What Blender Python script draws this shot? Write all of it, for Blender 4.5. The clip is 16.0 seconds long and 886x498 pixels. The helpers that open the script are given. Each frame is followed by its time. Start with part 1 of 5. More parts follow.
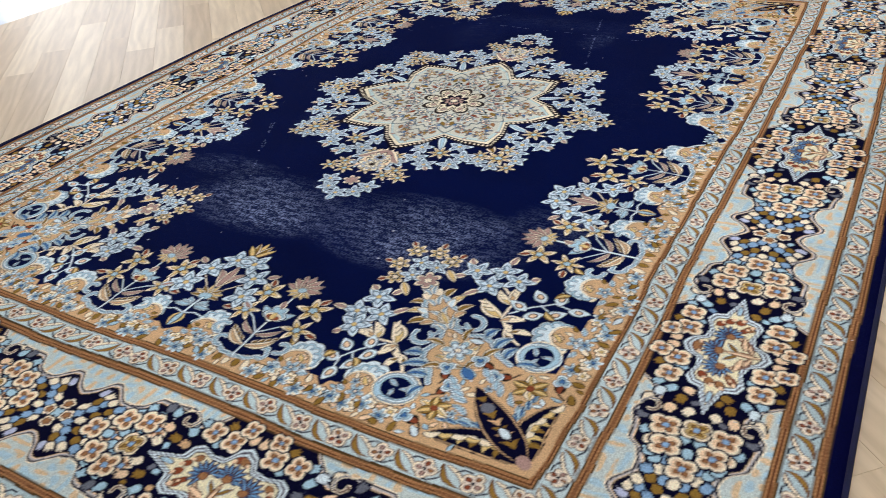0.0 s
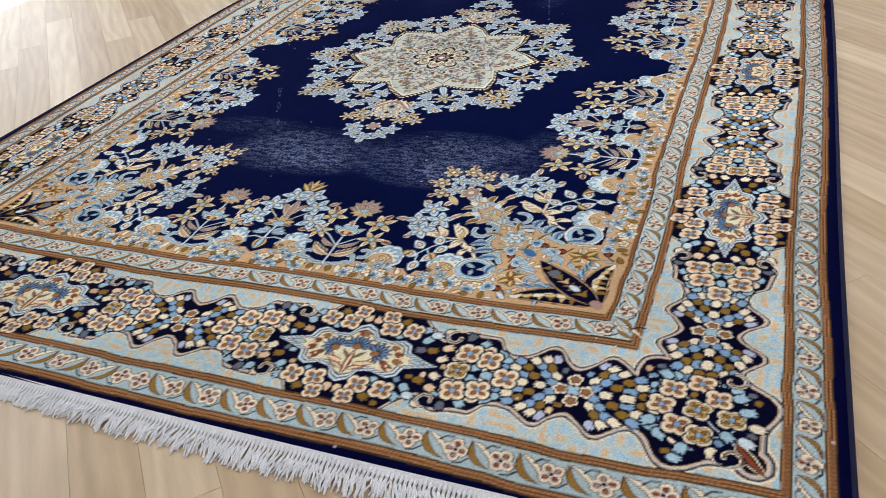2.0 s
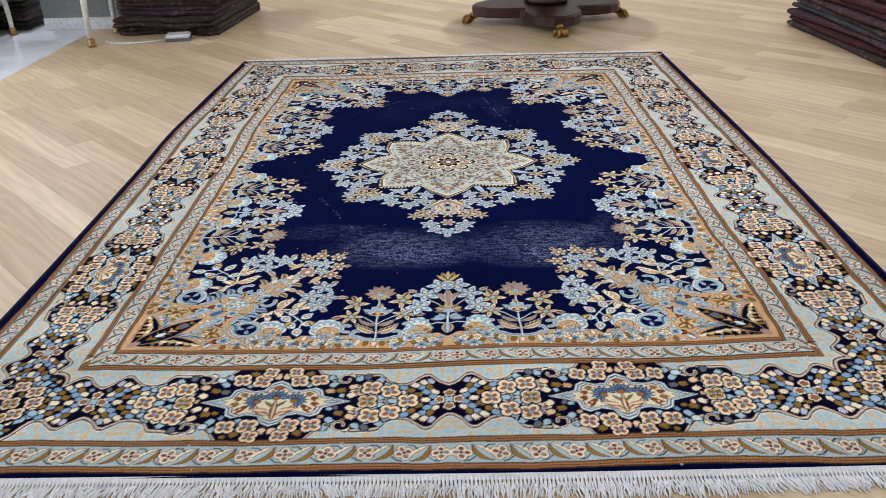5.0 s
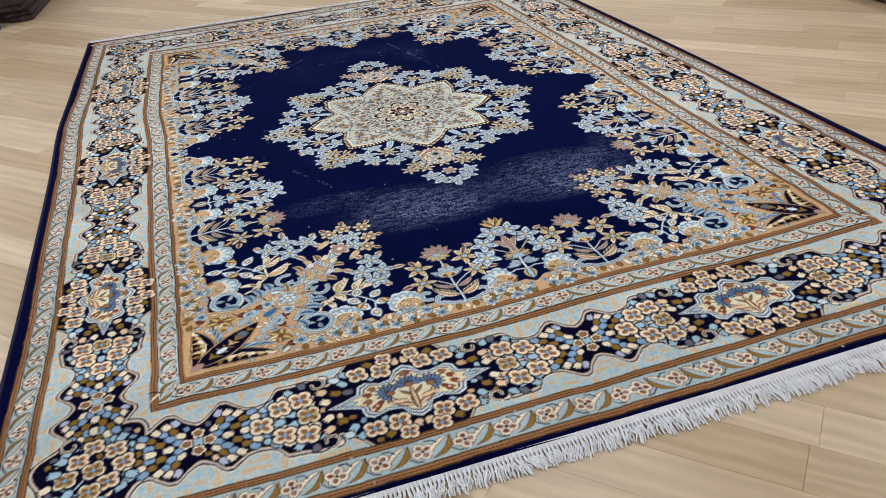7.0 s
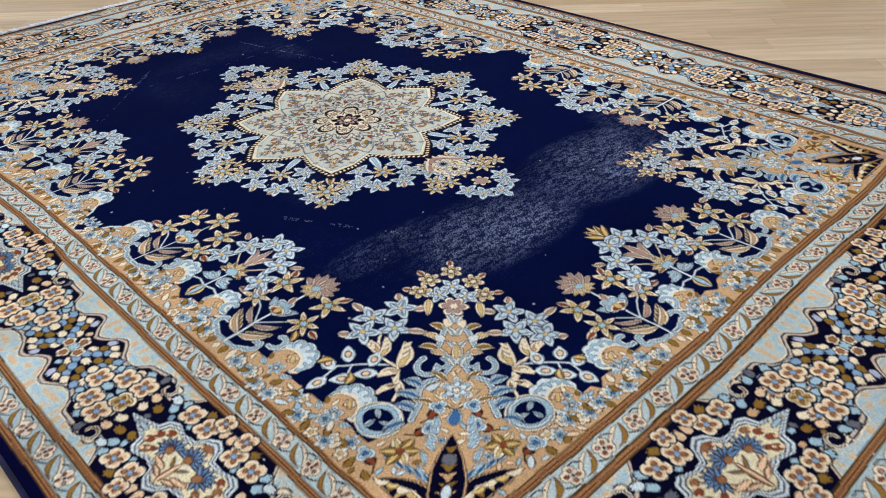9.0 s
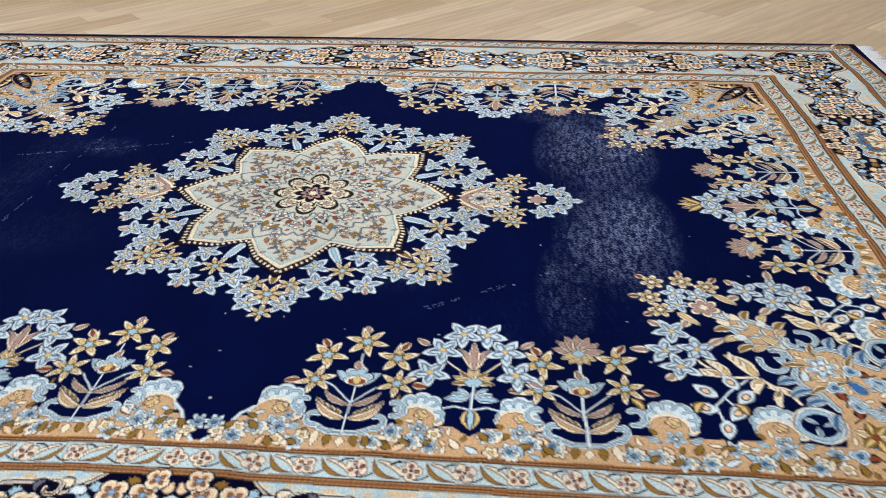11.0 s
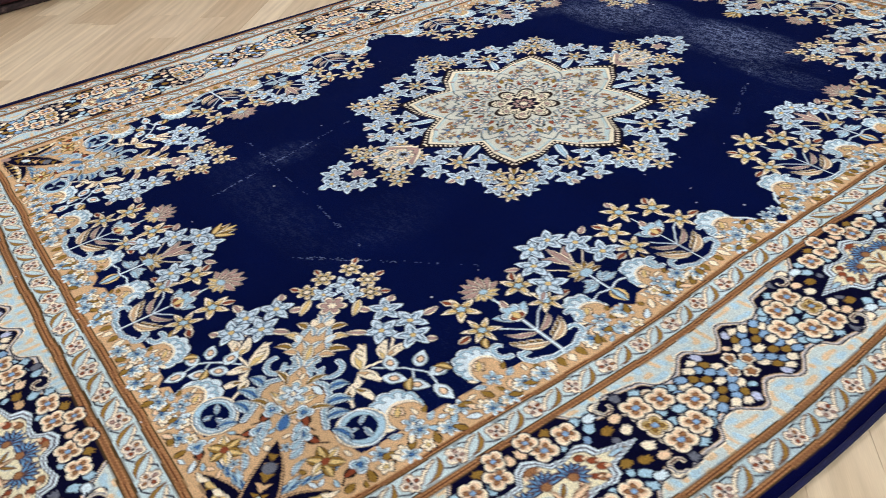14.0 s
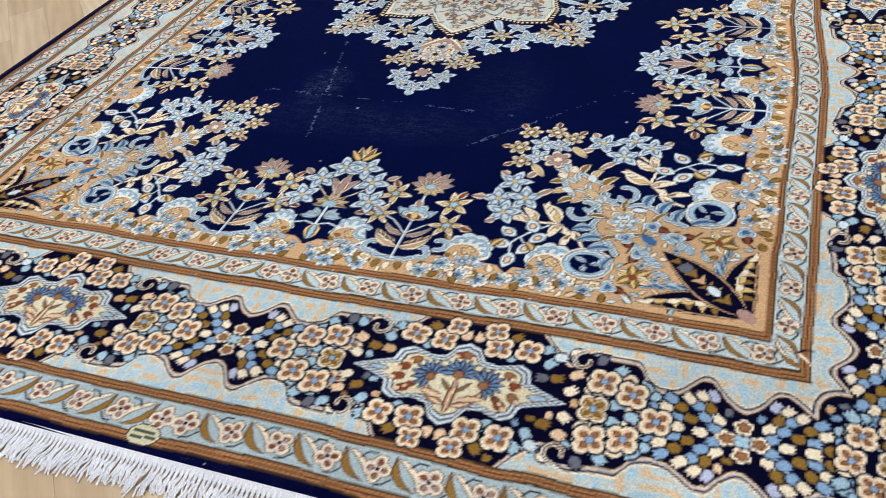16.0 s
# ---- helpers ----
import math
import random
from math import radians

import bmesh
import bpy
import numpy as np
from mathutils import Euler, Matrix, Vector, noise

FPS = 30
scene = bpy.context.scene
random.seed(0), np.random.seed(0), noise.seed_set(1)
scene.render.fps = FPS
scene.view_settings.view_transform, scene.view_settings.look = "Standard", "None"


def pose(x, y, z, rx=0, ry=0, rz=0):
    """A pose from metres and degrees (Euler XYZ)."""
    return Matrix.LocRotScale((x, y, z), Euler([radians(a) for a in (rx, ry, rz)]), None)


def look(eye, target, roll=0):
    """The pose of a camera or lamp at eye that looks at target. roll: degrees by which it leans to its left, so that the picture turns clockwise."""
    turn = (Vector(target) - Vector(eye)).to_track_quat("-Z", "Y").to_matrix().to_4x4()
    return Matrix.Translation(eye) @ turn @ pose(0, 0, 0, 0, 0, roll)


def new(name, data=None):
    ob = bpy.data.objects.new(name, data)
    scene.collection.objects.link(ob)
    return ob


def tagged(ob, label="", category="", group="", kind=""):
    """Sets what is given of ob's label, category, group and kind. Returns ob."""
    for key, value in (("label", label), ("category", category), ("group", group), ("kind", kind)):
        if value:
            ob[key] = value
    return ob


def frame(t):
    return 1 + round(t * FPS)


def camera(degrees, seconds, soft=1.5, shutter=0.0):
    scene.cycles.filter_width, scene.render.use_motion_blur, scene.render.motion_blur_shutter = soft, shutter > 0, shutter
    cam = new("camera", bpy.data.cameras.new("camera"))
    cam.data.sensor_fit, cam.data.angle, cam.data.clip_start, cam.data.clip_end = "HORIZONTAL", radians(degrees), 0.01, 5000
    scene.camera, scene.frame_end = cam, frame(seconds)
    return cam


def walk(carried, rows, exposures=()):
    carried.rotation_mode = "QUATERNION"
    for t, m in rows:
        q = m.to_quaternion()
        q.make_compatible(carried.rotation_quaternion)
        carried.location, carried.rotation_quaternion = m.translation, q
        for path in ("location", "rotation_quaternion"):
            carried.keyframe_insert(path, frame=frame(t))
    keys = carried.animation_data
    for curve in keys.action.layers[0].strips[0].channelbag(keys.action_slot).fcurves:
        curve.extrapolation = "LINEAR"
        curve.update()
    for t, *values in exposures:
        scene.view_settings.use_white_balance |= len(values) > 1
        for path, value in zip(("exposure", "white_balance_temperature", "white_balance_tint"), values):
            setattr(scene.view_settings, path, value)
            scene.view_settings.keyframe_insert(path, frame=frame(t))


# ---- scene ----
# camera and its walk
cam = camera(58.62, 16.0, soft=0.9)
rows = [
    (0.0, pose(1.2804, -2.1747, 1.0428, 56.861, 4.702, 29.427)),
    (0.5, pose(1.3222, -2.2978, 1.0677, 54.993, 5.483, 27.731)),
    (1.0, pose(1.3638, -2.4895, 1.0806, 55.826, 5.017, 26.000)),
    (1.5, pose(1.3099, -2.5639, 1.0718, 56.060, 5.405, 24.767)),
    (2.0, pose(1.1383, -2.6616, 1.0584, 56.135, 5.654, 20.972)),
    (2.5, pose(0.9244, -2.7692, 1.1034, 57.050, 5.110, 14.681)),
    (3.0, pose(0.7891, -2.8957, 1.1875, 58.513, 5.065, 11.258)),
    (3.5, pose(0.6218, -3.0833, 1.2209, 61.249, 4.457, 9.826)),
    (3.7, pose(0.5609, -3.1388, 1.2368, 62.174, 3.881, 9.372)),
    (5.8, pose(-0.3125, -3.1710, 1.1601, 62.535, 2.048, -8.437)),
    (6.0, pose(-0.3822, -3.1259, 1.1427, 61.606, 2.531, -10.633)),
    (6.5, pose(-0.5558, -3.0069, 1.1461, 59.774, 4.276, -14.830)),
    (7.0, pose(-0.6955, -2.9230, 1.1546, 58.753, 4.078, -18.136)),
    (7.5, pose(-0.8824, -2.8347, 1.1636, 58.273, 3.460, -22.475)),
    (8.0, pose(-1.0206, -2.6352, 1.0965, 57.205, 3.180, -27.289)),
    (8.5, pose(-1.2074, -2.2960, 1.0437, 56.404, 2.596, -33.321)),
    (9.0, pose(-1.3963, -1.9506, 1.0645, 56.329, 1.887, -43.997)),
    (9.2, pose(-1.4459, -1.8002, 1.0523, 56.243, 1.672, -47.834)),
    (11.3, pose(-1.8839, -0.3672, 1.0144, 57.082, 1.875, -90.051)),
    (11.5, pose(-1.9077, -0.2555, 1.0182, 56.597, 2.643, -93.217)),
    (12.0, pose(-1.9907, 0.1032, 1.0245, 56.609, 3.025, -101.387)),
    (12.5, pose(-1.9720, 0.4952, 1.0005, 55.820, 4.596, -106.871)),
    (13.0, pose(-1.9776, 0.8729, 1.0141, 55.486, 4.623, -112.198)),
    (13.5, pose(-1.8849, 1.1673, 1.0222, 55.112, 4.938, -119.659)),
    (14.0, pose(-1.7018, 1.4435, 1.0513, 54.701, 5.158, -126.450)),
    (14.5, pose(-1.5277, 1.7606, 1.0587, 54.453, 4.171, -133.860)),
    (15.0, pose(-1.2829, 2.0163, 1.0179, 52.418, 4.342, -141.990)),
    (15.5, pose(-1.0282, 2.2397, 1.0129, 50.810, 6.329, -152.474)),
    (16.0, pose(-0.8082, 2.3627, 1.0171, 49.424, 6.747, -160.537)),
]
walk(cam, rows, [(0.0, -0.2), (9.0, -0.2), (12.0, -0.02), (16.0, -0.05)])

# the room, in metres: the rug's middle is the origin, its pile's top is z = 0
FLOOR_Z = -0.012
X0, X1, Y0, Y1 = -6.4, 4.6, -5.2, 5.6
TILE_X = -2.73
CEIL_Z = 2.95

# light: daylight from tall windows in the west wall, white panels in the ceiling
world = bpy.data.worlds.new("world")
scene.world = world
world.use_nodes = True
sky = world.node_tree.nodes.new("ShaderNodeTexSky")
sky.sky_type, sky.sun_disc, sky.sun_elevation, sky.sun_rotation = "NISHITA", False, radians(35), radians(270)
world.node_tree.links.new(sky.outputs["Color"], world.node_tree.nodes["Background"].inputs["Color"])
world.node_tree.nodes["Background"].inputs["Strength"].default_value = 0.1


def area_lamp(name, place, target, w, h, watts, colour):
    data = bpy.data.lights.new(name, "AREA")
    data.shape, data.size, data.size_y, data.energy, data.color = "RECTANGLE", w, h, watts, colour
    ob = new(name, data)
    ob.matrix_world = look(place, target)
    return ob


PANELS = [(x, y) for x in (-3.6, 0.75, 3.4) for y in (-3.6, -0.2, 3.75)]
for px, py in PANELS:
    area_lamp("panel_light", (px, py, CEIL_Z - 0.05), (px, py, 0), 0.2, 0.2, {-3.6: 10, -0.2: 28, 3.75: 48 if 0 < px < 1 else 38 if px < 0 else 27}[py] * (0.8 if px > 3 else 1.15 if px < 0 else 1), (0.925, 0.98, 1.14))
WINDOWS = [-3.0, 0.2, 3.4]
for wy in WINDOWS:
    area_lamp("window_light", (X0 - 0.02, wy, 1.45), (0, wy, 0.9), 2.0, 2.2, 48, (0.86, 0.93, 1.04))


# ---- materials ----
def srgb(r, g, b):
    return tuple((c / 255 / 12.92) if c / 255 <= 0.04045 else ((c / 255 + 0.055) / 1.055) ** 2.4 for c in (r, g, b))


def material(name, rough=0.6, metal=0.0):
    m = bpy.data.materials.new(name)
    m.use_nodes = True
    b = m.node_tree.nodes["Principled BSDF"]
    b.inputs["Roughness"].default_value, b.inputs["Metallic"].default_value = rough, metal
    return m, m.node_tree, b


def node(tree, kind, **values):
    n = tree.nodes.new(kind)
    for key, value in values.items():
        n.inputs[key.replace("_", " ")].default_value = value
    return n


def noise_mix(tree, coords, scale, low, high, detail=4.0, spread=(0.35, 0.65), stretch=(1, 1, 1)):
    """A colour between low and high that follows noise of that many spots a metre."""
    mp = node(tree, "ShaderNodeMapping", Scale=stretch)
    tx = node(tree, "ShaderNodeTexNoise", Scale=scale, Detail=detail)
    rp = tree.nodes.new("ShaderNodeValToRGB")
    rp.color_ramp.elements[0].position, rp.color_ramp.elements[1].position = spread
    rp.color_ramp.elements[0].color, rp.color_ramp.elements[1].color = (*low, 1), (*high, 1)
    tree.links.new(coords, mp.inputs["Vector"])
    tree.links.new(mp.outputs["Vector"], tx.inputs["Vector"])
    tree.links.new(tx.outputs["Fac"], rp.inputs["Fac"])
    return rp.outputs["Color"], tx.outputs["Fac"]


def multiply(tree, a, b, fac=1.0):
    mx = tree.nodes.new("ShaderNodeMix")
    mx.data_type, mx.blend_type = "RGBA", "MULTIPLY"
    mx.inputs["Factor"].default_value = fac
    tree.links.new(a, mx.inputs["A"])
    tree.links.new(b, mx.inputs["B"])
    return mx.outputs["Result"]


def bump(tree, bsdf, height, strength, distance):
    bp = node(tree, "ShaderNodeBump", Strength=strength, Distance=distance)
    tree.links.new(height, bp.inputs["Height"])
    tree.links.new(bp.outputs["Normal"], bsdf.inputs["Normal"])


def object_coords(tree):
    return tree.nodes.new("ShaderNodeTexCoord").outputs["Object"]


def two_scale(name, low, high, rough, metal=0.0, scale=6.0, fine=90.0, relief=0.15, stretch=(1, 1, 1)):
    m, tree, b = material(name, rough, metal)
    co = object_coords(tree)
    c1, f1 = noise_mix(tree, co, scale, low, high, stretch=stretch)
    c2, f2 = noise_mix(tree, co, fine, (0.82, 0.82, 0.82), (1.08, 1.08, 1.08), stretch=stretch)
    tree.links.new(multiply(tree, c1, c2), b.inputs["Base Color"])
    bump(tree, b, f2, relief, 0.003)
    return m


def oak_material():
    m, tree, b = material("oak", 0.4)
    co = object_coords(tree)
    info = tree.nodes.new("ShaderNodeObjectInfo")
    geo = tree.nodes.new("ShaderNodeNewGeometry")
    add = tree.nodes.new("ShaderNodeMath")
    tree.links.new(info.outputs["Random"], add.inputs[0])
    tree.links.new(geo.outputs["Random Per Island"], add.inputs[1])
    shift = tree.nodes.new("ShaderNodeVectorMath")
    shift.operation = "MULTIPLY_ADD"
    shift.inputs[1].default_value = (37.0, 19.0, 0.0)
    comb = tree.nodes.new("ShaderNodeCombineXYZ")
    for axis in "XYZ":
        tree.links.new(add.outputs[0], comb.inputs[axis])
    tree.links.new(comb.outputs[0], shift.inputs[0])
    tree.links.new(co, shift.inputs[2])
    vec = shift.outputs[0]
    tone = tree.nodes.new("ShaderNodeValToRGB")
    els = tone.color_ramp.elements
    els[0].position, els[0].color = 0.0, (*srgb(204, 177, 140), 1)
    els[1].position, els[1].color = 1.0, (*srgb(232, 210, 176), 1)
    mid = els.new(0.5)
    mid.color = (*srgb(212, 187, 152), 1)
    frac = tree.nodes.new("ShaderNodeMath")
    frac.operation = "FRACT"
    tree.links.new(add.outputs[0], frac.inputs[0])
    tree.links.new(frac.outputs[0], tone.inputs["Fac"])
    grain, gf = noise_mix(tree, vec, 3.2, (0.88, 0.86, 0.83), (1.06, 1.06, 1.05), detail=6.0, spread=(0.3, 0.7), stretch=(1.0, 9.0, 1.0))
    fine, ff = noise_mix(tree, vec, 26.0, (0.965, 0.96, 0.95), (1.02, 1.02, 1.02), detail=5.0, stretch=(1.0, 22.0, 1.0))
    # cathedral figure: warped rings
    wave = node(tree, "ShaderNodeTexWave", Scale=2.2, Distortion=13.0, Detail=3.0, Detail_Scale=1.1)
    wave.wave_type = "RINGS"
    mp = node(tree, "ShaderNodeMapping", Scale=(0.5, 3.2, 1.0))
    tree.links.new(vec, mp.inputs["Vector"])
    tree.links.new(mp.outputs["Vector"], wave.inputs["Vector"])
    ring = tree.nodes.new("ShaderNodeValToRGB")
    ring.color_ramp.elements[0].color, ring.color_ramp.elements[1].color = (0.9, 0.88, 0.845, 1), (1.03, 1.03, 1.02, 1)
    tree.links.new(wave.outputs["Fac"], ring.inputs["Fac"])
    c = multiply(tree, tone.outputs["Color"], grain)
    c = multiply(tree, c, fine)
    c = multiply(tree, c, ring.outputs["Color"], 0.9)
    tree.links.new(c, b.inputs["Base Color"])
    bump(tree, b, ff, 0.06, 0.002)
    return m


def pile_material():
    m, tree, b = material("wool_pile", 0.95)
    col = tree.nodes.new("ShaderNodeAttribute")
    col.attribute_name = "wool"
    co = object_coords(tree)
    c1, f1 = noise_mix(tree, co, 5.0, (0.9, 0.9, 0.9), (1.06, 1.06, 1.06))
    c2, f2 = noise_mix(tree, co, 330.0, (0.8, 0.8, 0.8), (1.16, 1.16, 1.16), detail=2.0, spread=(0.25, 0.75))
    c = multiply(tree, col.outputs["Color"], c1)
    tree.links.new(multiply(tree, c, c2), b.inputs["Base Color"])
    b.inputs["Specular IOR Level"].default_value = 0.03
    bump(tree, b, f2, 0.5, 0.002)
    return m


OAK = oak_material()
PILE = pile_material()
COTTON = two_scale("white_cotton", srgb(240, 241, 242), srgb(252, 252, 252), 0.9, scale=30, fine=400, relief=0.4)
NAVY_WOOL = two_scale("navy_wool", srgb(8, 8, 44), srgb(16, 16, 62), 0.95, scale=20, fine=400, relief=0.5)
WALL = two_scale("wall_paint", srgb(228, 226, 220), srgb(236, 234, 229), 0.8, scale=2, fine=160, relief=0.05)
CEILING = two_scale("ceiling_paint", srgb(232, 231, 228), srgb(240, 239, 236), 0.85, scale=2, fine=160, relief=0.05)
MARBLE = two_scale("white_marble", srgb(226, 231, 238), srgb(238, 241, 245), 0.16, scale=0.8, fine=3, relief=0.0)
DARK_WOOD = two_scale("mahogany", srgb(38, 18, 12), srgb(62, 28, 18), 0.45, scale=4, fine=40, relief=0.05, stretch=(1, 1, 6))
BRASS = two_scale("old_brass", srgb(120, 92, 50), srgb(176, 142, 84), 0.4, 1.0, scale=30, fine=120)
GILT = two_scale("gilt", srgb(150, 118, 66), srgb(196, 164, 104), 0.45, 0.8, scale=30, fine=120)
WHITE_WOOD = two_scale("white_lacquer", srgb(196, 194, 186), srgb(222, 220, 212), 0.35, scale=8, fine=80, relief=0.03)
PINK = two_scale("rose_velvet", srgb(168, 116, 108), srgb(196, 146, 136), 0.8, scale=10, fine=200, relief=0.3)
GREY_PAINT = two_scale("grey_green_paint", srgb(112, 118, 114), srgb(128, 133, 128), 0.4, scale=2, fine=90, relief=0.03)
WHITE_TRIM = two_scale("white_trim", srgb(218, 220, 222), srgb(232, 233, 235), 0.5, scale=4, fine=60, relief=0.03)
PLASTIC = two_scale("white_plastic", srgb(226, 228, 232), srgb(236, 238, 242), 0.35, scale=10, fine=90, relief=0.02)
GREY_RUBBER = two_scale("grey_plastic", srgb(90, 96, 108), srgb(112, 118, 130), 0.5, scale=10, fine=90, relief=0.02)
DARK_CLOTH = two_scale("charcoal_cloth", srgb(22, 20, 20), srgb(38, 34, 34), 0.95, scale=10, fine=200, relief=0.3)


def folded_wool(name, a, b, c):
    """Back and edge of a folded rug: streaks of three colours."""
    m, tree, bs = material(name, 0.95)
    co = object_coords(tree)
    c1, f1 = noise_mix(tree, co, 9.0, a, b, stretch=(1, 1, 9))
    c2, f2 = noise_mix(tree, co, 60.0, (0.7, 0.7, 0.7), (1.3, 1.3, 1.3), stretch=(1, 1, 2))
    mx = tree.nodes.new("ShaderNodeMix")
    mx.data_type = "RGBA"
    spots, f3 = noise_mix(tree, co, 26.0, (0, 0, 0), (1, 1, 1), spread=(0.56, 0.66))
    tree.links.new(spots, mx.inputs["Factor"])
    tree.links.new(c1, mx.inputs["A"])
    mx.inputs["B"].default_value = (*c, 1)
    tree.links.new(multiply(tree, mx.outputs["Result"], c2), bs.inputs["Base Color"])
    bump(tree, bs, f2, 0.5, 0.004)
    return m


BROWN_FOLD = folded_wool("brown_rug_wool", srgb(38, 26, 24), srgb(62, 44, 40), srgb(96, 76, 68))
MAROON_FOLD = folded_wool("maroon_rug_wool", srgb(50, 14, 22), srgb(80, 28, 34), srgb(44, 20, 30))
SLATE_FOLD = folded_wool("slate_rug_wool", srgb(40, 46, 52), srgb(62, 70, 76), srgb(72, 52, 50))
PLUM_FOLD = folded_wool("plum_rug_wool", srgb(50, 28, 38), srgb(76, 48, 58), srgb(92, 74, 74))


# ---- mesh helpers ----
def part(name, bm, mat, parent=None, label="", smooth=False):
    me = bpy.data.meshes.new(name)
    bm.to_mesh(me)
    bm.free()
    me.materials.append(mat)
    if smooth:
        me.polygons.foreach_set("use_smooth", np.ones(len(me.polygons), dtype=bool))
    ob = new(name, me)
    if parent:
        ob.parent = parent
    return tagged(ob, label)


def thing(name, label, category, place=(0, 0, 0), turn=0, group="", kind=""):
    ob = new(name)
    ob.matrix_world = pose(*place, 0, 0, turn)
    return tagged(ob, label, category, group, kind)


def box(bm, x0, y0, z0, x1, y1, z1, bevel=0.0):
    g = bmesh.ops.create_cube(bm, size=1)
    vs = g["verts"]
    for v in vs:
        v.co = Vector((x0 + (v.co.x + 0.5) * (x1 - x0), y0 + (v.co.y + 0.5) * (y1 - y0), z0 + (v.co.z + 0.5) * (z1 - z0)))
    if bevel:
        es = list({e for v in vs for e in v.link_edges})
        bmesh.ops.bevel(bm, geom=es, offset=bevel, segments=2, affect="EDGES")


def tube(bm, pts, radii, sides=10):
    """A tube along points, with a radius at each."""
    rings = []
    n = len(pts)
    for i, (p, r) in enumerate(zip(pts, radii)):
        a, c = Vector(pts[max(i - 1, 0)]), Vector(pts[min(i + 1, n - 1)])
        t = (c - a).normalized()
        side = t.cross(Vector((0.31, 0.95, 0.02))).normalized()
        up = side.cross(t)
        rings.append([bm.verts.new(Vector(p) + (side * math.cos(k * math.tau / sides) + up * math.sin(k * math.tau / sides)) * r) for k in range(sides)])
    for a, b in zip(rings, rings[1:]):
        for k in range(sides):
            bm.faces.new((a[k], a[(k + 1) % sides], b[(k + 1) % sides], b[k]))
    bm.faces.new(rings[0][::-1])
    bm.faces.new(rings[-1])


def lathe(bm, profile, sides=32, place=(0, 0, 0)):
    rings = [[bm.verts.new((place[0] + r * math.cos(k * math.tau / sides), place[1] + r * math.sin(k * math.tau / sides), place[2] + z)) for k in range(sides)] for r, z in profile]
    for a, b in zip(rings, rings[1:]):
        for k in range(sides):
            bm.faces.new((a[k], a[(k + 1) % sides], b[(k + 1) % sides], b[k]))
    bm.faces.new(rings[0][::-1])
    bm.faces.new(rings[-1])


# ---- setting ----
def wall(name, x0, y0, x1, y1, z0, z1, mat=WALL):
    bm = bmesh.new()
    box(bm, x0, y0, z0, x1, y1, z1)
    return tagged(part(name, bm, mat), "plain pale painted showroom wall", "wall", kind="structure")


wall("wall_north", X0 - 0.2, Y1, X1 + 0.2, Y1 + 0.2, FLOOR_Z - 0.03, CEIL_Z)
wall("wall_south", X0 - 0.2, Y0 - 0.2, X1 + 0.2, Y0, FLOOR_Z - 0.03, CEIL_Z)
wall("wall_east", X1, Y0, X1 + 0.2, Y1, FLOOR_Z - 0.03, CEIL_Z)
bm = bmesh.new()
edges = [Y0]
for wy in WINDOWS:
    edges += [wy - 1.05, wy + 1.05]
edges.append(Y1)
for a, b in zip(edges[::2], edges[1::2]):
    box(bm, X0 - 0.2, a, FLOOR_Z - 0.03, X0, b, CEIL_Z)
for wy in WINDOWS:
    box(bm, X0 - 0.2, wy - 1.05, FLOOR_Z - 0.03, X0, wy + 1.05, 0.3)
    box(bm, X0 - 0.2, wy - 1.05, 2.6, X0, wy + 1.05, CEIL_Z)
tagged(part("wall_west", bm, WALL), "plain pale wall with tall window openings", "wall", kind="structure")
bm = bmesh.new()
box(bm, X0 - 0.2, Y0 - 0.2, CEIL_Z, X1 + 0.2, Y1 + 0.2, CEIL_Z + 0.15)
tagged(part("ceiling", bm, CEILING), "plain white ceiling", "ceiling", kind="structure")

bm = bmesh.new()
box(bm, X0, Y0, FLOOR_Z - 0.03, TILE_X, Y1, FLOOR_Z)
tagged(part("tile_floor", bm, MARBLE), "glossy white stone floor", "floor", kind="structure")


WORN = ((-0.14, -0.79, 0.25, 0.13, 0.85), (0.31, -0.77, 0.27, 0.15, 1.0), (-0.4, -0.66, 0.16, 0.06, 0.4), (0.62, -0.62, 0.1, 0.1, 0.4), (0.05, 0.86, 0.4, 0.08, 0.06), (-0.25, 0.66, 0.1, 0.14, 0.07), (0.25, 0.7, 0.06, 0.1, 0.14), (-0.35, -0.3, 0.08, 0.1, 0.08))


def edge_sway(x, y):
    """How far the woven sheet strays from a true rectangle: its east border is woven wider."""
    east = np.interp(x, (0.95, 1.23, 1.32), (0.0, 0.024, 0.031))
    west = np.clip((-x - 0.95) / 0.35, 0, 1) * np.clip((y - 1.1) / 0.7, 0, 1)
    bulge = np.clip((-x - 0.7) / 0.2, 0, 1) * np.exp(-((y - 0.5) / 0.35) ** 2)
    return x * 0.003 * np.sin(y * 2.1 + 0.6) + east + 0.02 * west - 0.014 * bulge, 0.004 * np.sin(x * 2.4 + 1.0) * (y / 1.857) - 0.010


# ---- the rug: a sheet of knots, each with its wool's colour ----
HALF_W, HALF_L = 1.323, 1.868
STEP = 0.0015
NU, NV = int(HALF_W / STEP), int(HALF_L / STEP) + 1
NU -= NU % 2
NV -= NV % 2
wool = np.zeros((NV, NU, 3), dtype=np.float32)
UU = (np.arange(NU) + 0.5) * STEP
VV = (np.arange(NV) + 0.5) * STEP

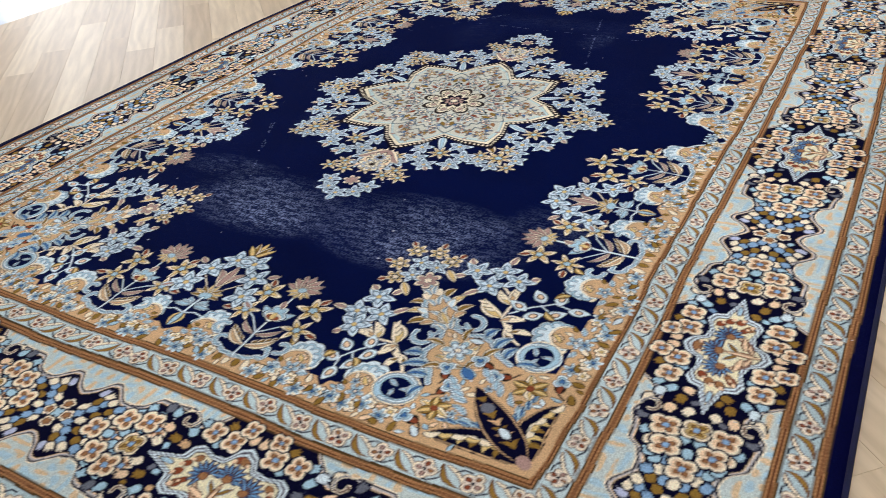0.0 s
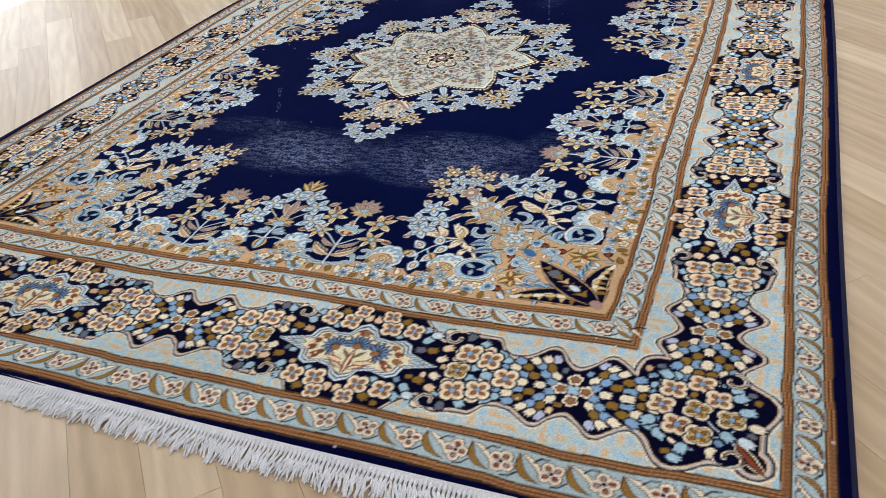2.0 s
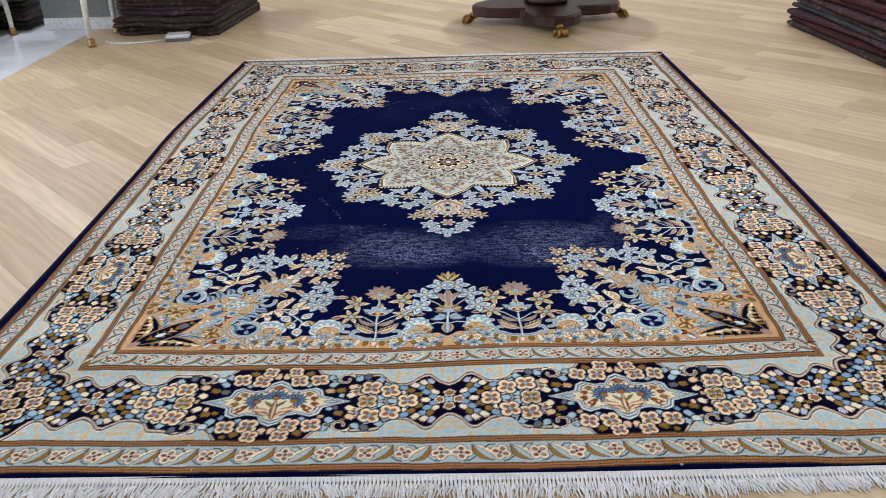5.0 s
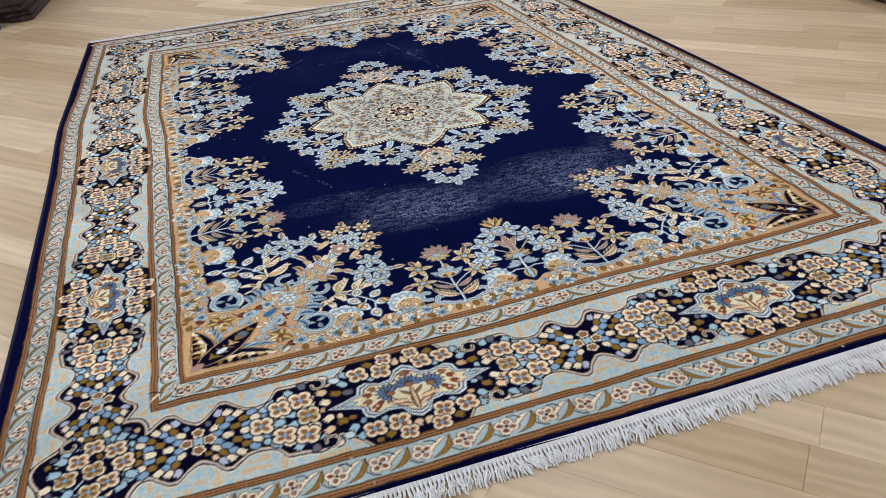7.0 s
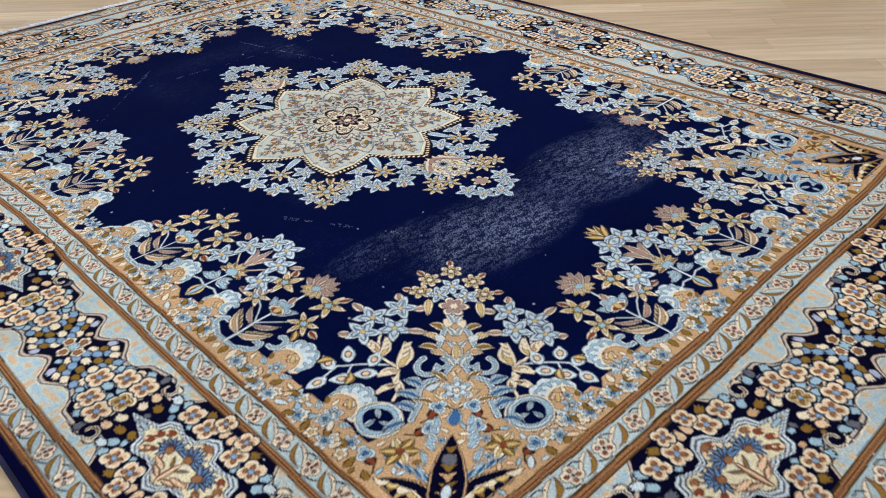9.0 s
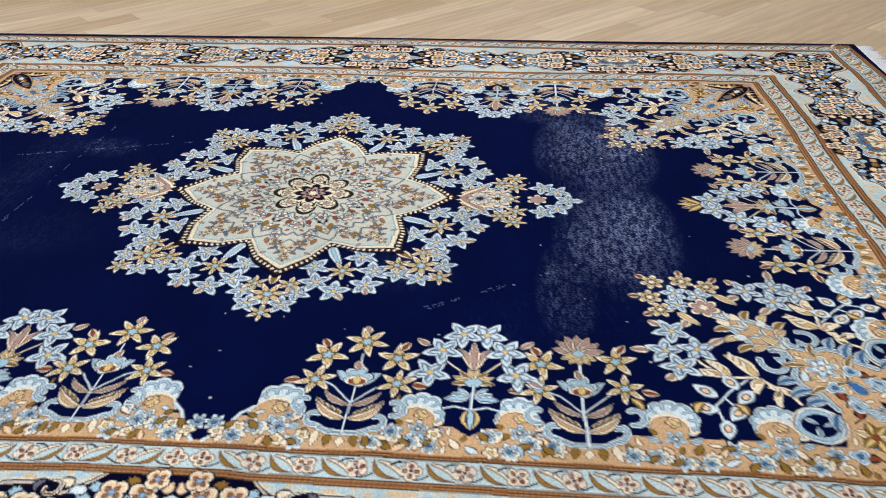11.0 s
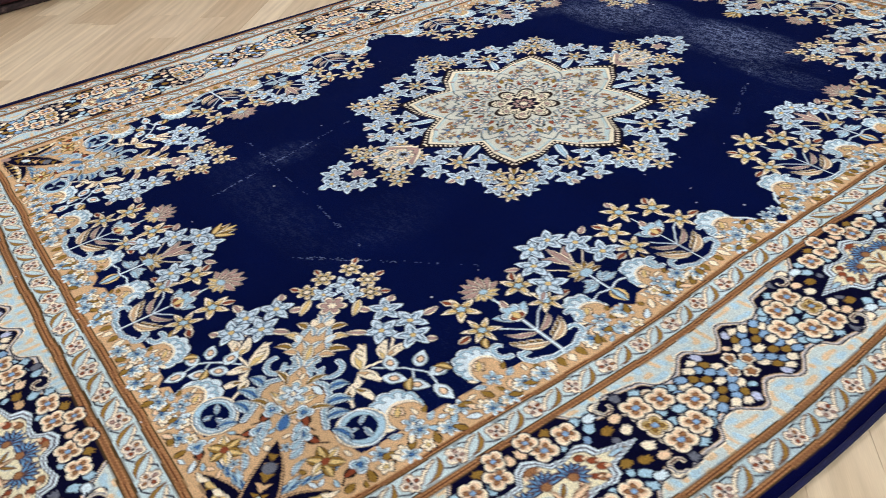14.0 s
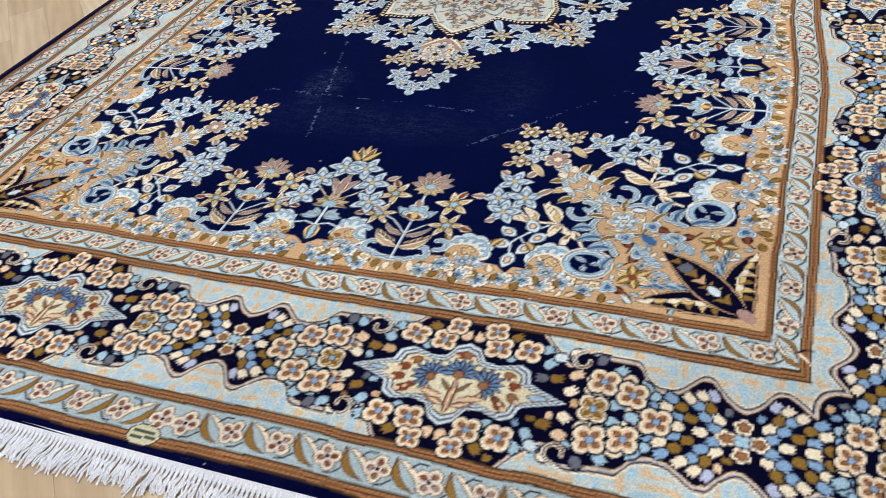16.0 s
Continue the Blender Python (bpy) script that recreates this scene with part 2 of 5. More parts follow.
NAVY, INK = srgb(4, 19, 66), srgb(15, 15, 46)
SKY, AQUA, CREAM = srgb(178, 206, 216), srgb(214, 224, 218), srgb(246, 232, 204)
PEACH, TAN, GOLD = srgb(240, 210, 174), srgb(216, 180, 138), srgb(228, 200, 138)
OLIVE, STRIPE, DARK = srgb(154, 122, 60), srgb(168, 122, 84), srgb(52, 40, 38)
BLUE, RUST, ASH = srgb(80, 122, 170), srgb(152, 84, 56), srgb(120, 122, 130)
PALE, IVORY, MAUVE = srgb(222, 233, 234), srgb(236, 226, 198), srgb(186, 154, 142)
LILAC = srgb(184, 196, 212)
rnd = random.Random(7)


def window(cx, cy, r):
    a0, a1 = max(int((cx - r) / STEP), 0), min(int((cx + r) / STEP) + 2, NU)
    b0, b1 = max(int((cy - r) / STEP), 0), min(int((cy + r) / STEP) + 2, NV)
    if a0 >= a1 or b0 >= b1:
        return None
    return wool[b0:b1, a0:a1], UU[None, a0:a1] - cx, VV[b0:b1, None] - cy


class Pen:
    """Draws motifs on the quarter sheet through a map from a motif's own coordinates."""

    def __init__(self, to):
        self.to = to

    def ellipse(self, x, y, rx, ry, ang, colour):
        (cx, cy), (ex, ey) = self.to(x, y), self.to(x + math.cos(ang) * 0.01, y + math.sin(ang) * 0.01)
        w = window(cx, cy, max(rx, ry))
        if w:
            ca = math.atan2(ey - cy, ex - cx)
            p, q = w[1] * math.cos(ca) + w[2] * math.sin(ca), w[2] * math.cos(ca) - w[1] * math.sin(ca)
            w[0][(p / rx) ** 2 + (q / ry) ** 2 < 1] = colour

    def bloom(self, x, y, r, n, bands, rot=0.0, sharp=1.0, dip=0.5, pointed=False):
        """A flower of n petals; bands: (share of the radius, colour) from the rim inwards."""
        cx, cy = self.to(x, y)
        w = window(cx, cy, r)
        if w:
            th = np.arctan2(w[2], w[1])
            rad = np.hypot(w[1], w[2])
            wave = 1 - np.abs(np.sin(n * (th - rot) / 2)) if pointed else np.abs(np.cos(n * (th - rot) / 2))
            rim = r * (dip + (1 - dip) * wave ** sharp)
            for share, colour in bands:
                w[0][rad < rim * share] = colour

    def leaf(self, x0, y0, x1, y1, width, bands, bend=0.0):
        """A pointed leaf from one end to the other; bands: (share of the width, colour)."""
        (ax, ay), (bx, by) = self.to(x0, y0), self.to(x1, y1)
        (mx, my) = self.to((x0 + x1) / 2 + (y0 - y1) * bend, (y0 + y1) / 2 + (x1 - x0) * bend)
        ln = math.hypot(bx - ax, by - ay)
        w = window((ax + bx) / 2, (ay + by) / 2, ln / 2 + width + abs(bend) * ln)
        if w and ln > 0:
            gx, gy = w[1] + (ax + bx) / 2 - ax, w[2] + (ay + by) / 2 - ay
            dx, dy = (bx - ax) / ln, (by - ay) / ln
            t = (gx * dx + gy * dy) / ln
            off = ((mx - (ax + bx) / 2) * -dy + (my - (ay + by) / 2) * dx)
            q = -gx * dy + gy * dx - off * 4 * t * (1 - t)
            tc = np.clip(t, 0, 1)
            half = width * np.sin(np.pi * tc ** 0.8) ** 0.8
            for share, colour in bands:
                w[0][(np.abs(q) < half * share) & (t > 0) & (t < 1)] = colour

    def stroke(self, pts, width, colour):
        ps = [self.to(*p) for p in pts]
        for (ax, ay), (bx, by) in zip(ps, ps[1:]):
            ln = math.hypot(bx - ax, by - ay)
            w = window((ax + bx) / 2, (ay + by) / 2, ln / 2 + width)
            if w and ln > 0:
                gx, gy = w[1] + (bx - ax) / 2, w[2] + (by - ay) / 2
                t = np.clip((gx * (bx - ax) + gy * (by - ay)) / ln / ln, 0, 1)
                w[0][np.hypot(gx - t * (bx - ax), gy - t * (by - ay)) < width / 2] = colour

    def arc(self, x, y, r, a0, a1, width, colour, shrink=0.0):
        n = 14
        self.stroke([(x + r * (1 - shrink * k / n) * math.cos(radians(a0 + (a1 - a0) * k / n)), y + r * (1 - shrink * k / n) * math.sin(radians(a0 + (a1 - a0) * k / n))) for k in range(n + 1)], width, colour)

    def shape(self, pts, colour):
        """A filled outline."""
        ps = [self.to(*p) for p in pts]
        xs, ys = [p[0] for p in ps], [p[1] for p in ps]
        cx, cy = (min(xs) + max(xs)) / 2, (min(ys) + max(ys)) / 2
        w = window(cx, cy, max(max(xs) - min(xs), max(ys) - min(ys)) / 2)
        if w:
            inside = np.zeros((w[2].shape[0], w[1].shape[1]), dtype=bool)
            gx, gy = w[1] + cx, w[2] + cy
            for (ax, ay), (bx, by) in zip(ps, ps[1:] + ps[:1]):
                if ay != by:
                    cross = ((ay > gy) != (by > gy)) & (gx < (bx - ax) * (gy - ay) / (by - ay) + ax)
                    inside ^= cross
            w[0][inside] = colour

    # motifs
    def lily(self, x, y, r, rot=0.0, tint=SKY):
        """A broad five-pointed lily, pale with a blue vein in each petal."""
        self.bloom(x, y, r * 1.3, 5, [(1, INK)], rot, 0.62, 0.54, True)
        self.bloom(x, y, r * 1.22, 5, [(1, srgb(218, 231, 236)), (0.74, tint), (0.6, srgb(212, 226, 232))], rot, 0.66, 0.46, True)
        for k in range(5):
            q = rot + k * math.tau / 5
            self.leaf(x + 0.15 * r * math.cos(q), y + 0.15 * r * math.sin(q), x + 0.75 * r * math.cos(q), y + 0.75 * r * math.sin(q), r * 0.07, [(1, srgb(132, 164, 184))])
        self.ellipse(x, y, r * 0.2, r * 0.2, 0, GOLD)

    def star(self, x, y, r, rot=0.0, n=6):
        self.bloom(x, y, r * 1.22, n, [(1, INK)], rot, 0.75, 0.4, True)
        self.bloom(x, y, r * 1.12, n, [(1, CREAM), (0.74, GOLD)], rot, 0.8, 0.34, True)
        self.bloom(x, y, r * 0.42, n, [(1, OLIVE), (0.62, SKY)], rot + 0.5, 1.0, 0.5)

    def sprig(self, x, y, r, a, colour=CREAM):
        """A bud with a dark rim that points along a."""
        c, s = math.cos(a) * r, math.sin(a) * r
        self.leaf(x - c, y - s, x + c, y + s, r * 0.62, [(1, DARK), (0.7, colour)])


plain = Pen(lambda x, y: (x, y))


def stripe_fill(mask, pos):
    """A brown guard stripe of twisted look: dark lines at its rims and along its middle; pos runs 0 to 1 across it."""
    wool[mask] = STRIPE
    wool[mask & (np.sin((U2 + V2) * 700 + np.where(pos > 0.5, 1.6, 0)) > 0.45)] = srgb(190, 144, 102)
    wool[mask & (np.abs(pos - 0.52) < 0.07)] = srgb(112, 72, 46)
    wool[mask & ((pos < 0.2) | (pos > 0.8))] = srgb(92, 72, 46)


# where the bands run, from the middle outwards: across (u) and along (v)
BU = (0.898, 0.918, 0.964, 0.983, 1.219, 1.237, 1.283, 1.299)
BV = (1.370, 1.394, 1.445, 1.469, 1.738, 1.760, 1.824, 1.846)
U2, V2 = np.broadcast_arrays(UU[None, :], VV[:, None])
band_u, band_v = np.interp(UU, (0,) + BU + (9,), (-9,) + tuple(range(8)) + (8.99,)), np.interp(VV, (0,) + BV + (9,), (-9,) + tuple(range(8)) + (8.99,))
ring = np.maximum(band_u[None, :], band_v[:, None])
wool[:] = NAVY
for k, colour in ((1, srgb(204, 218, 216)), (3, AQUA), (5, srgb(186, 202, 202))):
    wool[(ring >= k) & (ring < k + 1)] = colour
for k in (0, 2, 4, 6):
    stripe_fill((ring >= k) & (ring < k + 1), ring - k)
wool[ring >= 7] = srgb(9, 13, 58)

# -- main border --
MID = 0.133


reach = np.linspace(0, 0.6, 601)
soft = np.interp(reach, (0, 0.015, 0.03, 0.045, 0.063, 0.08, 0.1, 0.125, 0.15, 0.16, 0.17, 0.21, 0.24, 0.258, 0.278, 0.295, 0.32, 0.35), (0.049, 0.057, 0.07, 0.092, 0.095, 0.08, 0.061, 0.056, 0.064, 0.078, 0.096, 0.1, 0.106, 0.098, 0.072, 0.078, 0.1, 0.145))
soft = np.convolve(np.pad(soft, 12, mode="reflect"), np.hanning(25) / np.hanning(25).sum(), "valid")


def border_ground(along, across, pinches):
    """Where the dark ground lies, from the distance to the next pinch."""
    near = np.min([np.abs(along - p) for p in pinches], axis=0)
    half = np.interp(near, reach, soft)
    return np.abs(across - MID) - half - 0.003 * np.sin(along * 46 + across * 20)


PN, PW = (0.0, 0.886), (0.464, 1.38)
in_n, in_w = (ring >= 3) & (ring < 4) & (V2 >= BV[3]), (ring >= 3) & (ring < 4) & (U2 >= BU[3])
gn = border_ground(U2, V2 - BV[3], PN)
gw = border_ground(V2, (U2 - BU[3]) * (BV[4] - BV[3]) / (BU[4] - BU[3]), PW)
# pale ground: faint streaks of blue and sand
streak = np.sin((U2 + V2) * 62 + 1.6 * np.sin((V2 - U2) * 34)) * np.sin((V2 - U2) * 95 + 2.4 * np.sin((U2 + V2) * 48))
both = (ring >= 3) & (ring < 4)
wool[both] = srgb(205, 213, 206)
wool[both & (streak > 0.42)] = srgb(184, 209, 216)
wool[both & (streak < -0.5)] = srgb(224, 198, 160)
cp, cq = (U2 - BU[3]) / (BU[4] - BU[3]), (V2 - BV[3]) / (BV[4] - BV[3])
turn_c = np.arctan2(cq - 0.46, cp - 0.46)
gc = 0.115 * (np.hypot((cp - 0.46) / 0.47, (cq - 0.46) / 0.47) - 1 - 0.1 * np.cos(6 * (turn_c - math.pi / 4)))
gc = np.minimum(gc, 0.2 * (np.hypot(cp - 0.84, cq - 0.84) - 0.07))
g = np.where(in_n & in_w, np.minimum(gc, np.minimum(gn + 9 * (cp > 0.12), gw + 9 * (cq > 0.12))), np.where(in_n, gn, gw))
wool[both & (g < 0.0175)] = CREAM
wool[both & (g < 0.0142)] = srgb(58, 54, 66)
wool[both & (g < 0.0098)] = srgb(206, 200, 194)
wool[both & (g < 0.0055)] = PEACH
wool[both & (g < 0.003)] = DARK
wool[both & (g < 0.0)] = INK


def border_pen(side):
    if side == "N":
        return Pen(lambda a, b: (a, BV[3] + b))
    k = (BU[4] - BU[3]) / (BV[4] - BV[3])
    return Pen(lambda a, b: (BU[3] + b * k, a))


def bare(pen, x, y, r, colour):
    """Whether a disc of the sheet still shows only that colour."""
    for k in range(9):
        u, v = pen.to(x + (r * math.cos(k * 0.785) if k else 0), y + (r * math.sin(k * 0.785) if k else 0))
        i, j = int(v / STEP), int(u / STEP)
        if not (0 <= i < NV and 0 <= j < NU) or abs(wool[i, j] - np.array(colour)).max() > 0.004:
            return False
    return True


def four_petals(pen, x, y, r, rot=0.0, yellow=False):
    """A square four-petalled border flower with brown hearts and a blue eye."""
    pen.bloom(x, y, r * 1.2, 4, [(1, INK)], rot, 0.45, 0.66)
    pen.bloom(x, y, r * 1.06, 4, [(1, CREAM), (0.8, GOLD if yellow else PEACH)], rot, 0.5, 0.55)
    for k in range(4):
        q = rot + k * math.pi / 2
        pen.leaf(x + 0.2 * r * math.cos(q), y + 0.2 * r * math.sin(q), x + 0.76 * r * math.cos(q), y + 0.76 * r * math.sin(q), r * 0.22, [(1, OLIVE if yellow else STRIPE)])
    pen.ellipse(x, y, r * 0.26, r * 0.26, 0, srgb(150, 184, 214))


def bud(pen, x, y, q, r, colour):
    """A toothed bud on the dark ground that points along q."""
    c, t = math.cos(q), math.sin(q)
    pen.ellipse(x, y, r * 1.3, r * 1.12, q, INK)
    pen.ellipse(x - c * r * 0.2, y - t * r * 0.2, r * 0.85, r * 0.8, q, colour)
    for d in (-0.75, 0.0, 0.75):
        pen.leaf(x - c * r * 0.6, y - t * r * 0.6, x + r * 1.25 * math.cos(q + d * 0.8), y + r * 1.25 * math.sin(q + d * 0.8), r * 0.34, [(1, colour)])


def cartouche(pen, a):
    """A cream eight-tipped panel with three blue fans, among blossoms; its flowers point to the rug's middle."""
    quarter = [(0.186, 0.0), (0.15, 0.012), (0.118, 0.024), (0.112, 0.048), (0.094, 0.058), (0.06, 0.047), (0.034, 0.052), (0.02, 0.078), (0.0, 0.089)]
    right = quarter + [(-x, y) for x, y in quarter[-2::-1]]
    outline = right + [(x, -y) for x, y in right[-2:0:-1]]
    for sx in (-1, 1):
        for sy in (-1, 1):
            for x, y, q, colour in ((0.128, 0.1, 0.5, SKY), (0.14, 0.072, 0.9, SKY), (0.155, 0.09, 0.1, PALE), (0.16, 0.046, 0.2, OLIVE), (0.187, 0.026, 0.6, CREAM), (0.19, 0.06, 0.4, PEACH), (0.205, 0.095, 0.7, SKY), (0.075, 0.072, 1.2, SKY), (0.072, 0.116, 0.6, OLIVE), (0.012, 0.106, 1.4, PEACH), (0.262, 0.016, 0.5, SKY), (0.258, 0.084, 0.9, SKY), (0.29, 0.0, 0.2, SKY), (0.3, 0.03, 0.3, SKY), (0.225, 0.1, 1.2, ASH), (0.18, 0.105, 0.2, CREAM)):
                bud(pen, a + sx * x, MID + sy * y, q * sy if sx > 0 else math.pi - q * sy, 0.0115, colour)
            for x, y, r in ((0.048, 0.087, 0.025), (0.1, 0.09, 0.0245), (0.034, 0.124, 0.021), (0.236, 0.055, 0.027), (0.284, 0.042, 0.026)):
                four_petals(pen, a + sx * x, MID + sy * y, r, 0.785 + rnd.uniform(-0.25, 0.25))
        four_petals(pen, a + sx * 0.228, MID, 0.026, 0.785, True)
        four_petals(pen, a + sx * 0.327, MID, 0.026, 0.785)
    for k, colour in ((1.05, INK), (1.0, PALE), (0.94, srgb(92, 88, 98)), (0.9, PALE), (0.845, srgb(62, 56, 66)), (0.81, srgb(236, 226, 192))):
        pen.shape([(a + x * (1 + (k - 1) * 0.7), MID + y * (1 + (k - 1) * 1.25)) for x, y in outline], colour)
    for x, y, r in ((0.082, 0.03, 0.0085), (0.096, 0.012, 0.0085), (0.1, -0.01, 0.009), (0.084, -0.03, 0.0095), (0.074, -0.02, 0.007), (0.006, 0.06, 0.008)):
        for sx in (-1, 1):
            pen.ellipse(a + sx * x, MID - y, r * 1.3, r * 0.95, 0.6 * sx, rnd.choice((RUST, RUST, STRIPE)))
            pen.ellipse(a + sx * (x + 0.008), MID - y + 0.006, r * 0.7, r * 0.5, 0.6 * sx, PEACH)
    for sx in (-1, 1):
        pen.leaf(a + sx * 0.12, MID, a + sx * 0.156, MID, 0.0065, [(1, BLUE), (0.75, SKY)])
        pen.leaf(a + sx * 0.003, MID + 0.05, a + sx * 0.052, MID + 0.004, 0.0085, [(1, MAUVE), (0.5, PEACH)], 0.15 * sx)
        pen.leaf(a + sx * 0.012, MID + 0.034, a + sx * 0.056, MID + 0.026, 0.0075, [(1, STRIPE), (0.7, PEACH)])
        pen.leaf(a + sx * 0.004, MID + 0.02, a + sx * 0.026, MID - 0.004, 0.007, [(1, AQUA), (0.6, OLIVE)])
    pen.leaf(a, MID + 0.066, a, MID - 0.01, 0.0075, [(1, STRIPE), (0.5, PEACH)])
    for fx, fy, up in ((-0.046, 0.006, 150), (0.0, 0.02, 90), (0.046, 0.006, 30)):
        for d in (-100, -74, -48, -24, 0, 24, 48, 74, 100):
            q = radians(up + d)
            pen.leaf(a + fx, MID - fy, a + fx + 0.036 * math.cos(q), MID - fy - 0.035 * math.sin(q), 0.0062, [(1, INK), (0.8, srgb(64, 110, 158)), (0.4, srgb(120, 168, 204))])
        pen.ellipse(a + fx, MID - fy + 0.004, 0.0095, 0.0085, 0, STRIPE)


def pinch_cluster(pen, a):
    """A lattice of gold, cream and blue buds that fans out from a small flower at the narrow place."""
    blue, violet = srgb(150, 180, 206), srgb(198, 202, 220)
    for sx in (-1, 1):
        for sy in (-1, 1):
            for x, y, q, colour in ((0.046, 0.074, 1.0, violet), (0.063, 0.069, 0.9, CREAM), (0.05, 0.05, 0.9, OLIVE), (0.07, 0.05, 0.6, blue), (0.036, 0.03, 0.7, CREAM), (0.057, 0.03, 0.5, blue), (0.04, 0.012, 0.3, blue),
                                    (0.078, 0.021, 0.2, OLIVE), (0.096, 0.04, 0.4, OLIVE), (0.084, 0.06, 0.7, CREAM), (0.1, 0.018, 0.2, blue), (0.118, 0.034, 0.3, CREAM), (0.112, 0.053, 0.5, blue), (0.125, 0.012, 0.1, OLIVE), (0.142, 0.03, 0.2, blue), (0.14, 0.05, 0.4, SKY)):
                bud(pen, a + sx * x, MID + sy * y, q * sy if sx > 0 else math.pi - q * sy, 0.0108, colour)
            for x, y, q in ((0.155, 0.062, 0.5), (0.19, 0.03, 0.5), (0.2, 0.075, 0.4)):
                bud(pen, a + sx * x, MID + sy * y, q * sy if sx > 0 else math.pi - q * sy, 0.0125, SKY)
            for x, y in ((0.19, 0.056), (0.225, 0.046)):
                four_petals(pen, a + sx * x, MID + sy * y, 0.0255, 0.785 + rnd.uniform(-0.2, 0.2))
        bud(pen, a + sx * 0.061, MID, 0 if sx > 0 else math.pi, 0.011, CREAM)
        bud(pen, a + sx * 0.098, MID, 0 if sx > 0 else math.pi, 0.012, CREAM)
        four_petals(pen, a + sx * 0.154, MID, 0.027, 0.785)
    for k in range(4):
        q = k * math.pi / 2
        pen.bloom(a + 0.023 * math.cos(q), MID + 0.026 * math.sin(q), 0.0165, 5, [(1, INK), (0.92, CREAM), (0.6, STRIPE)], q, 0.6, 0.6)
    pen.bloom(a, MID, 0.015, 4, [(1, INK), (0.85, SKY)], 0.785, 0.8, 0.5)


north, west = border_pen("N"), border_pen("W")
for pen, pins, stars in ((north, PN, (0.43,)), (west, PW, (0.0, 0.92))):
    for p in pins:
        pinch_cluster(pen, p)
    for s in stars:
        cartouche(pen, s)
# the corner's own posy
plain.shape([(1.03, 1.53), (1.14, 1.53), (1.18, 1.58), (1.19, 1.64), (1.12, 1.70), (1.04, 1.66)], INK)
plain.stroke([(1.06, 1.55), (1.12, 1.63), (1.19, 1.70)], 0.003, PALE)
plain.stroke([(1.10, 1.66), (1.14, 1.65), (1.17, 1.60)], 0.003, SKY)
for x, y, yellow in ((1.053, 1.554, 0), (1.097, 1.530, 0), (1.127, 1.563, 0), (1.036, 1.598, 0), (1.094, 1.597, 1), (1.064, 1.639, 0), (1.099, 1.655, 1), (1.147, 1.607, 1)):
    four_petals(plain, x, y, 0.0235, 0.785 + rnd.uniform(-0.3, 0.3), bool(yellow))
for x, y, colour in ((1.171, 1.583, SKY), (1.185, 1.618, CREAM), (1.122, 1.69, CREAM), (1.076, 1.688, SKY), (1.04, 1.52, SKY), (1.16, 1.55, SKY), (1.02, 1.64, SKY), (1.142, 1.648, SKY), (1.17, 1.655, PALE)):
    bud(plain, x, y, math.atan2(y - 1.6, x - 1.1), 0.012, colour)
plain.leaf(1.155, 1.66, 1.2, 1.72, 0.012, [(1, CREAM), (0.75, DARK), (0.4, RUST)])


# buds and leaves in what is left of the dark ground
for pen, length in ((north, 1.2), (west, 1.72)):
    for k in range(2600):
        a, b = rnd.uniform(0, length), rnd.uniform(0.004, 0.266)
        size = 0.011 if k < 1300 else 0.0075
        if bare(pen, a, b, size * 1.25, INK):
            bud(pen, a, b, rnd.random() * 6.3, size, rnd.choice((SKY, TAN, OLIVE, PEACH, ASH, srgb(140, 168, 194))))


for pen, pins in ((north, PN), (west, PW)):
    for p in pins:
        for sx in (-1, 1):
            for sy in (-1, 1):
                if p < 1.2 or sx < 0:
                    x, y = p + sx * 0.262, MID + sy * 0.092
                    pen.ellipse(x, y, 0.024, 0.019, 0, INK)
                    pen.arc(x, y, 0.021, 90 * sy, 90 * sy - 280 * sx * sy, 0.0075, CREAM, 0.55)
                    pen.arc(x, y, 0.021, 90 * sy, 90 * sy - 280 * sx * sy, 0.003, ASH, 0.55)


# -- guards: a flower and a slanting leaf, over and over --
def guard(pen, length, width, step):
    n = max(int(length / step), 1)
    for k in range(n + 1):
        a = k * step + step * 0.25
        h = width * 0.5
        r = min(width * 0.44, 0.024)
        pen.bloom(a, h, r, 4, [(1, CREAM), (0.82, srgb(232, 218, 200))], k * 0.4, 0.7, 0.62)
        for q in range(4):
            b = q * math.pi / 2 + k * 0.4
            pen.ellipse(a + r * 0.5 * math.cos(b), h + r * 0.5 * math.sin(b), r * 0.25, r * 0.2, b, (RUST, STRIPE, MAUVE)[(k + q) % 3])
        pen.ellipse(a, h, r * 0.16, r * 0.16, 0, INK)
        pen.leaf(a + step * 0.28, h - width * 0.42, a + step * 0.84, h + width * 0.4, width * 0.105, [(1, srgb(164, 128, 66))], 0.2)
        pen.leaf(a + step * 0.36, h - width * 0.38, a + step * 0.86, h + width * 0.28, width * 0.07, [(1, CREAM)], -0.12)
        pen.stroke([(a + step * 0.06, h + width * 0.42), (a + step * 0.2, h + width * 0.38), (a + step * 0.34, h + width * 0.2)], 0.0034, INK)
        pen.stroke([(a + step * 0.62, h - width * 0.22), (a + step * 0.72, h - width * 0.38), (a + step * 0.88, h - width * 0.4)], 0.0034, INK)


guard(Pen(lambda a, b: (a, BV[1] + b)), 0.90, 0.051, 0.0885)
guard(Pen(lambda a, b: (BU[1] + b, a)), 1.38, 0.046, 0.0885)
guard(Pen(lambda a, b: (a, BV[5] + b)), 1.26, 0.064, 0.087)
guard(Pen(lambda a, b: (BU[5] + b, a)), 1.78, 0.046, 0.087)


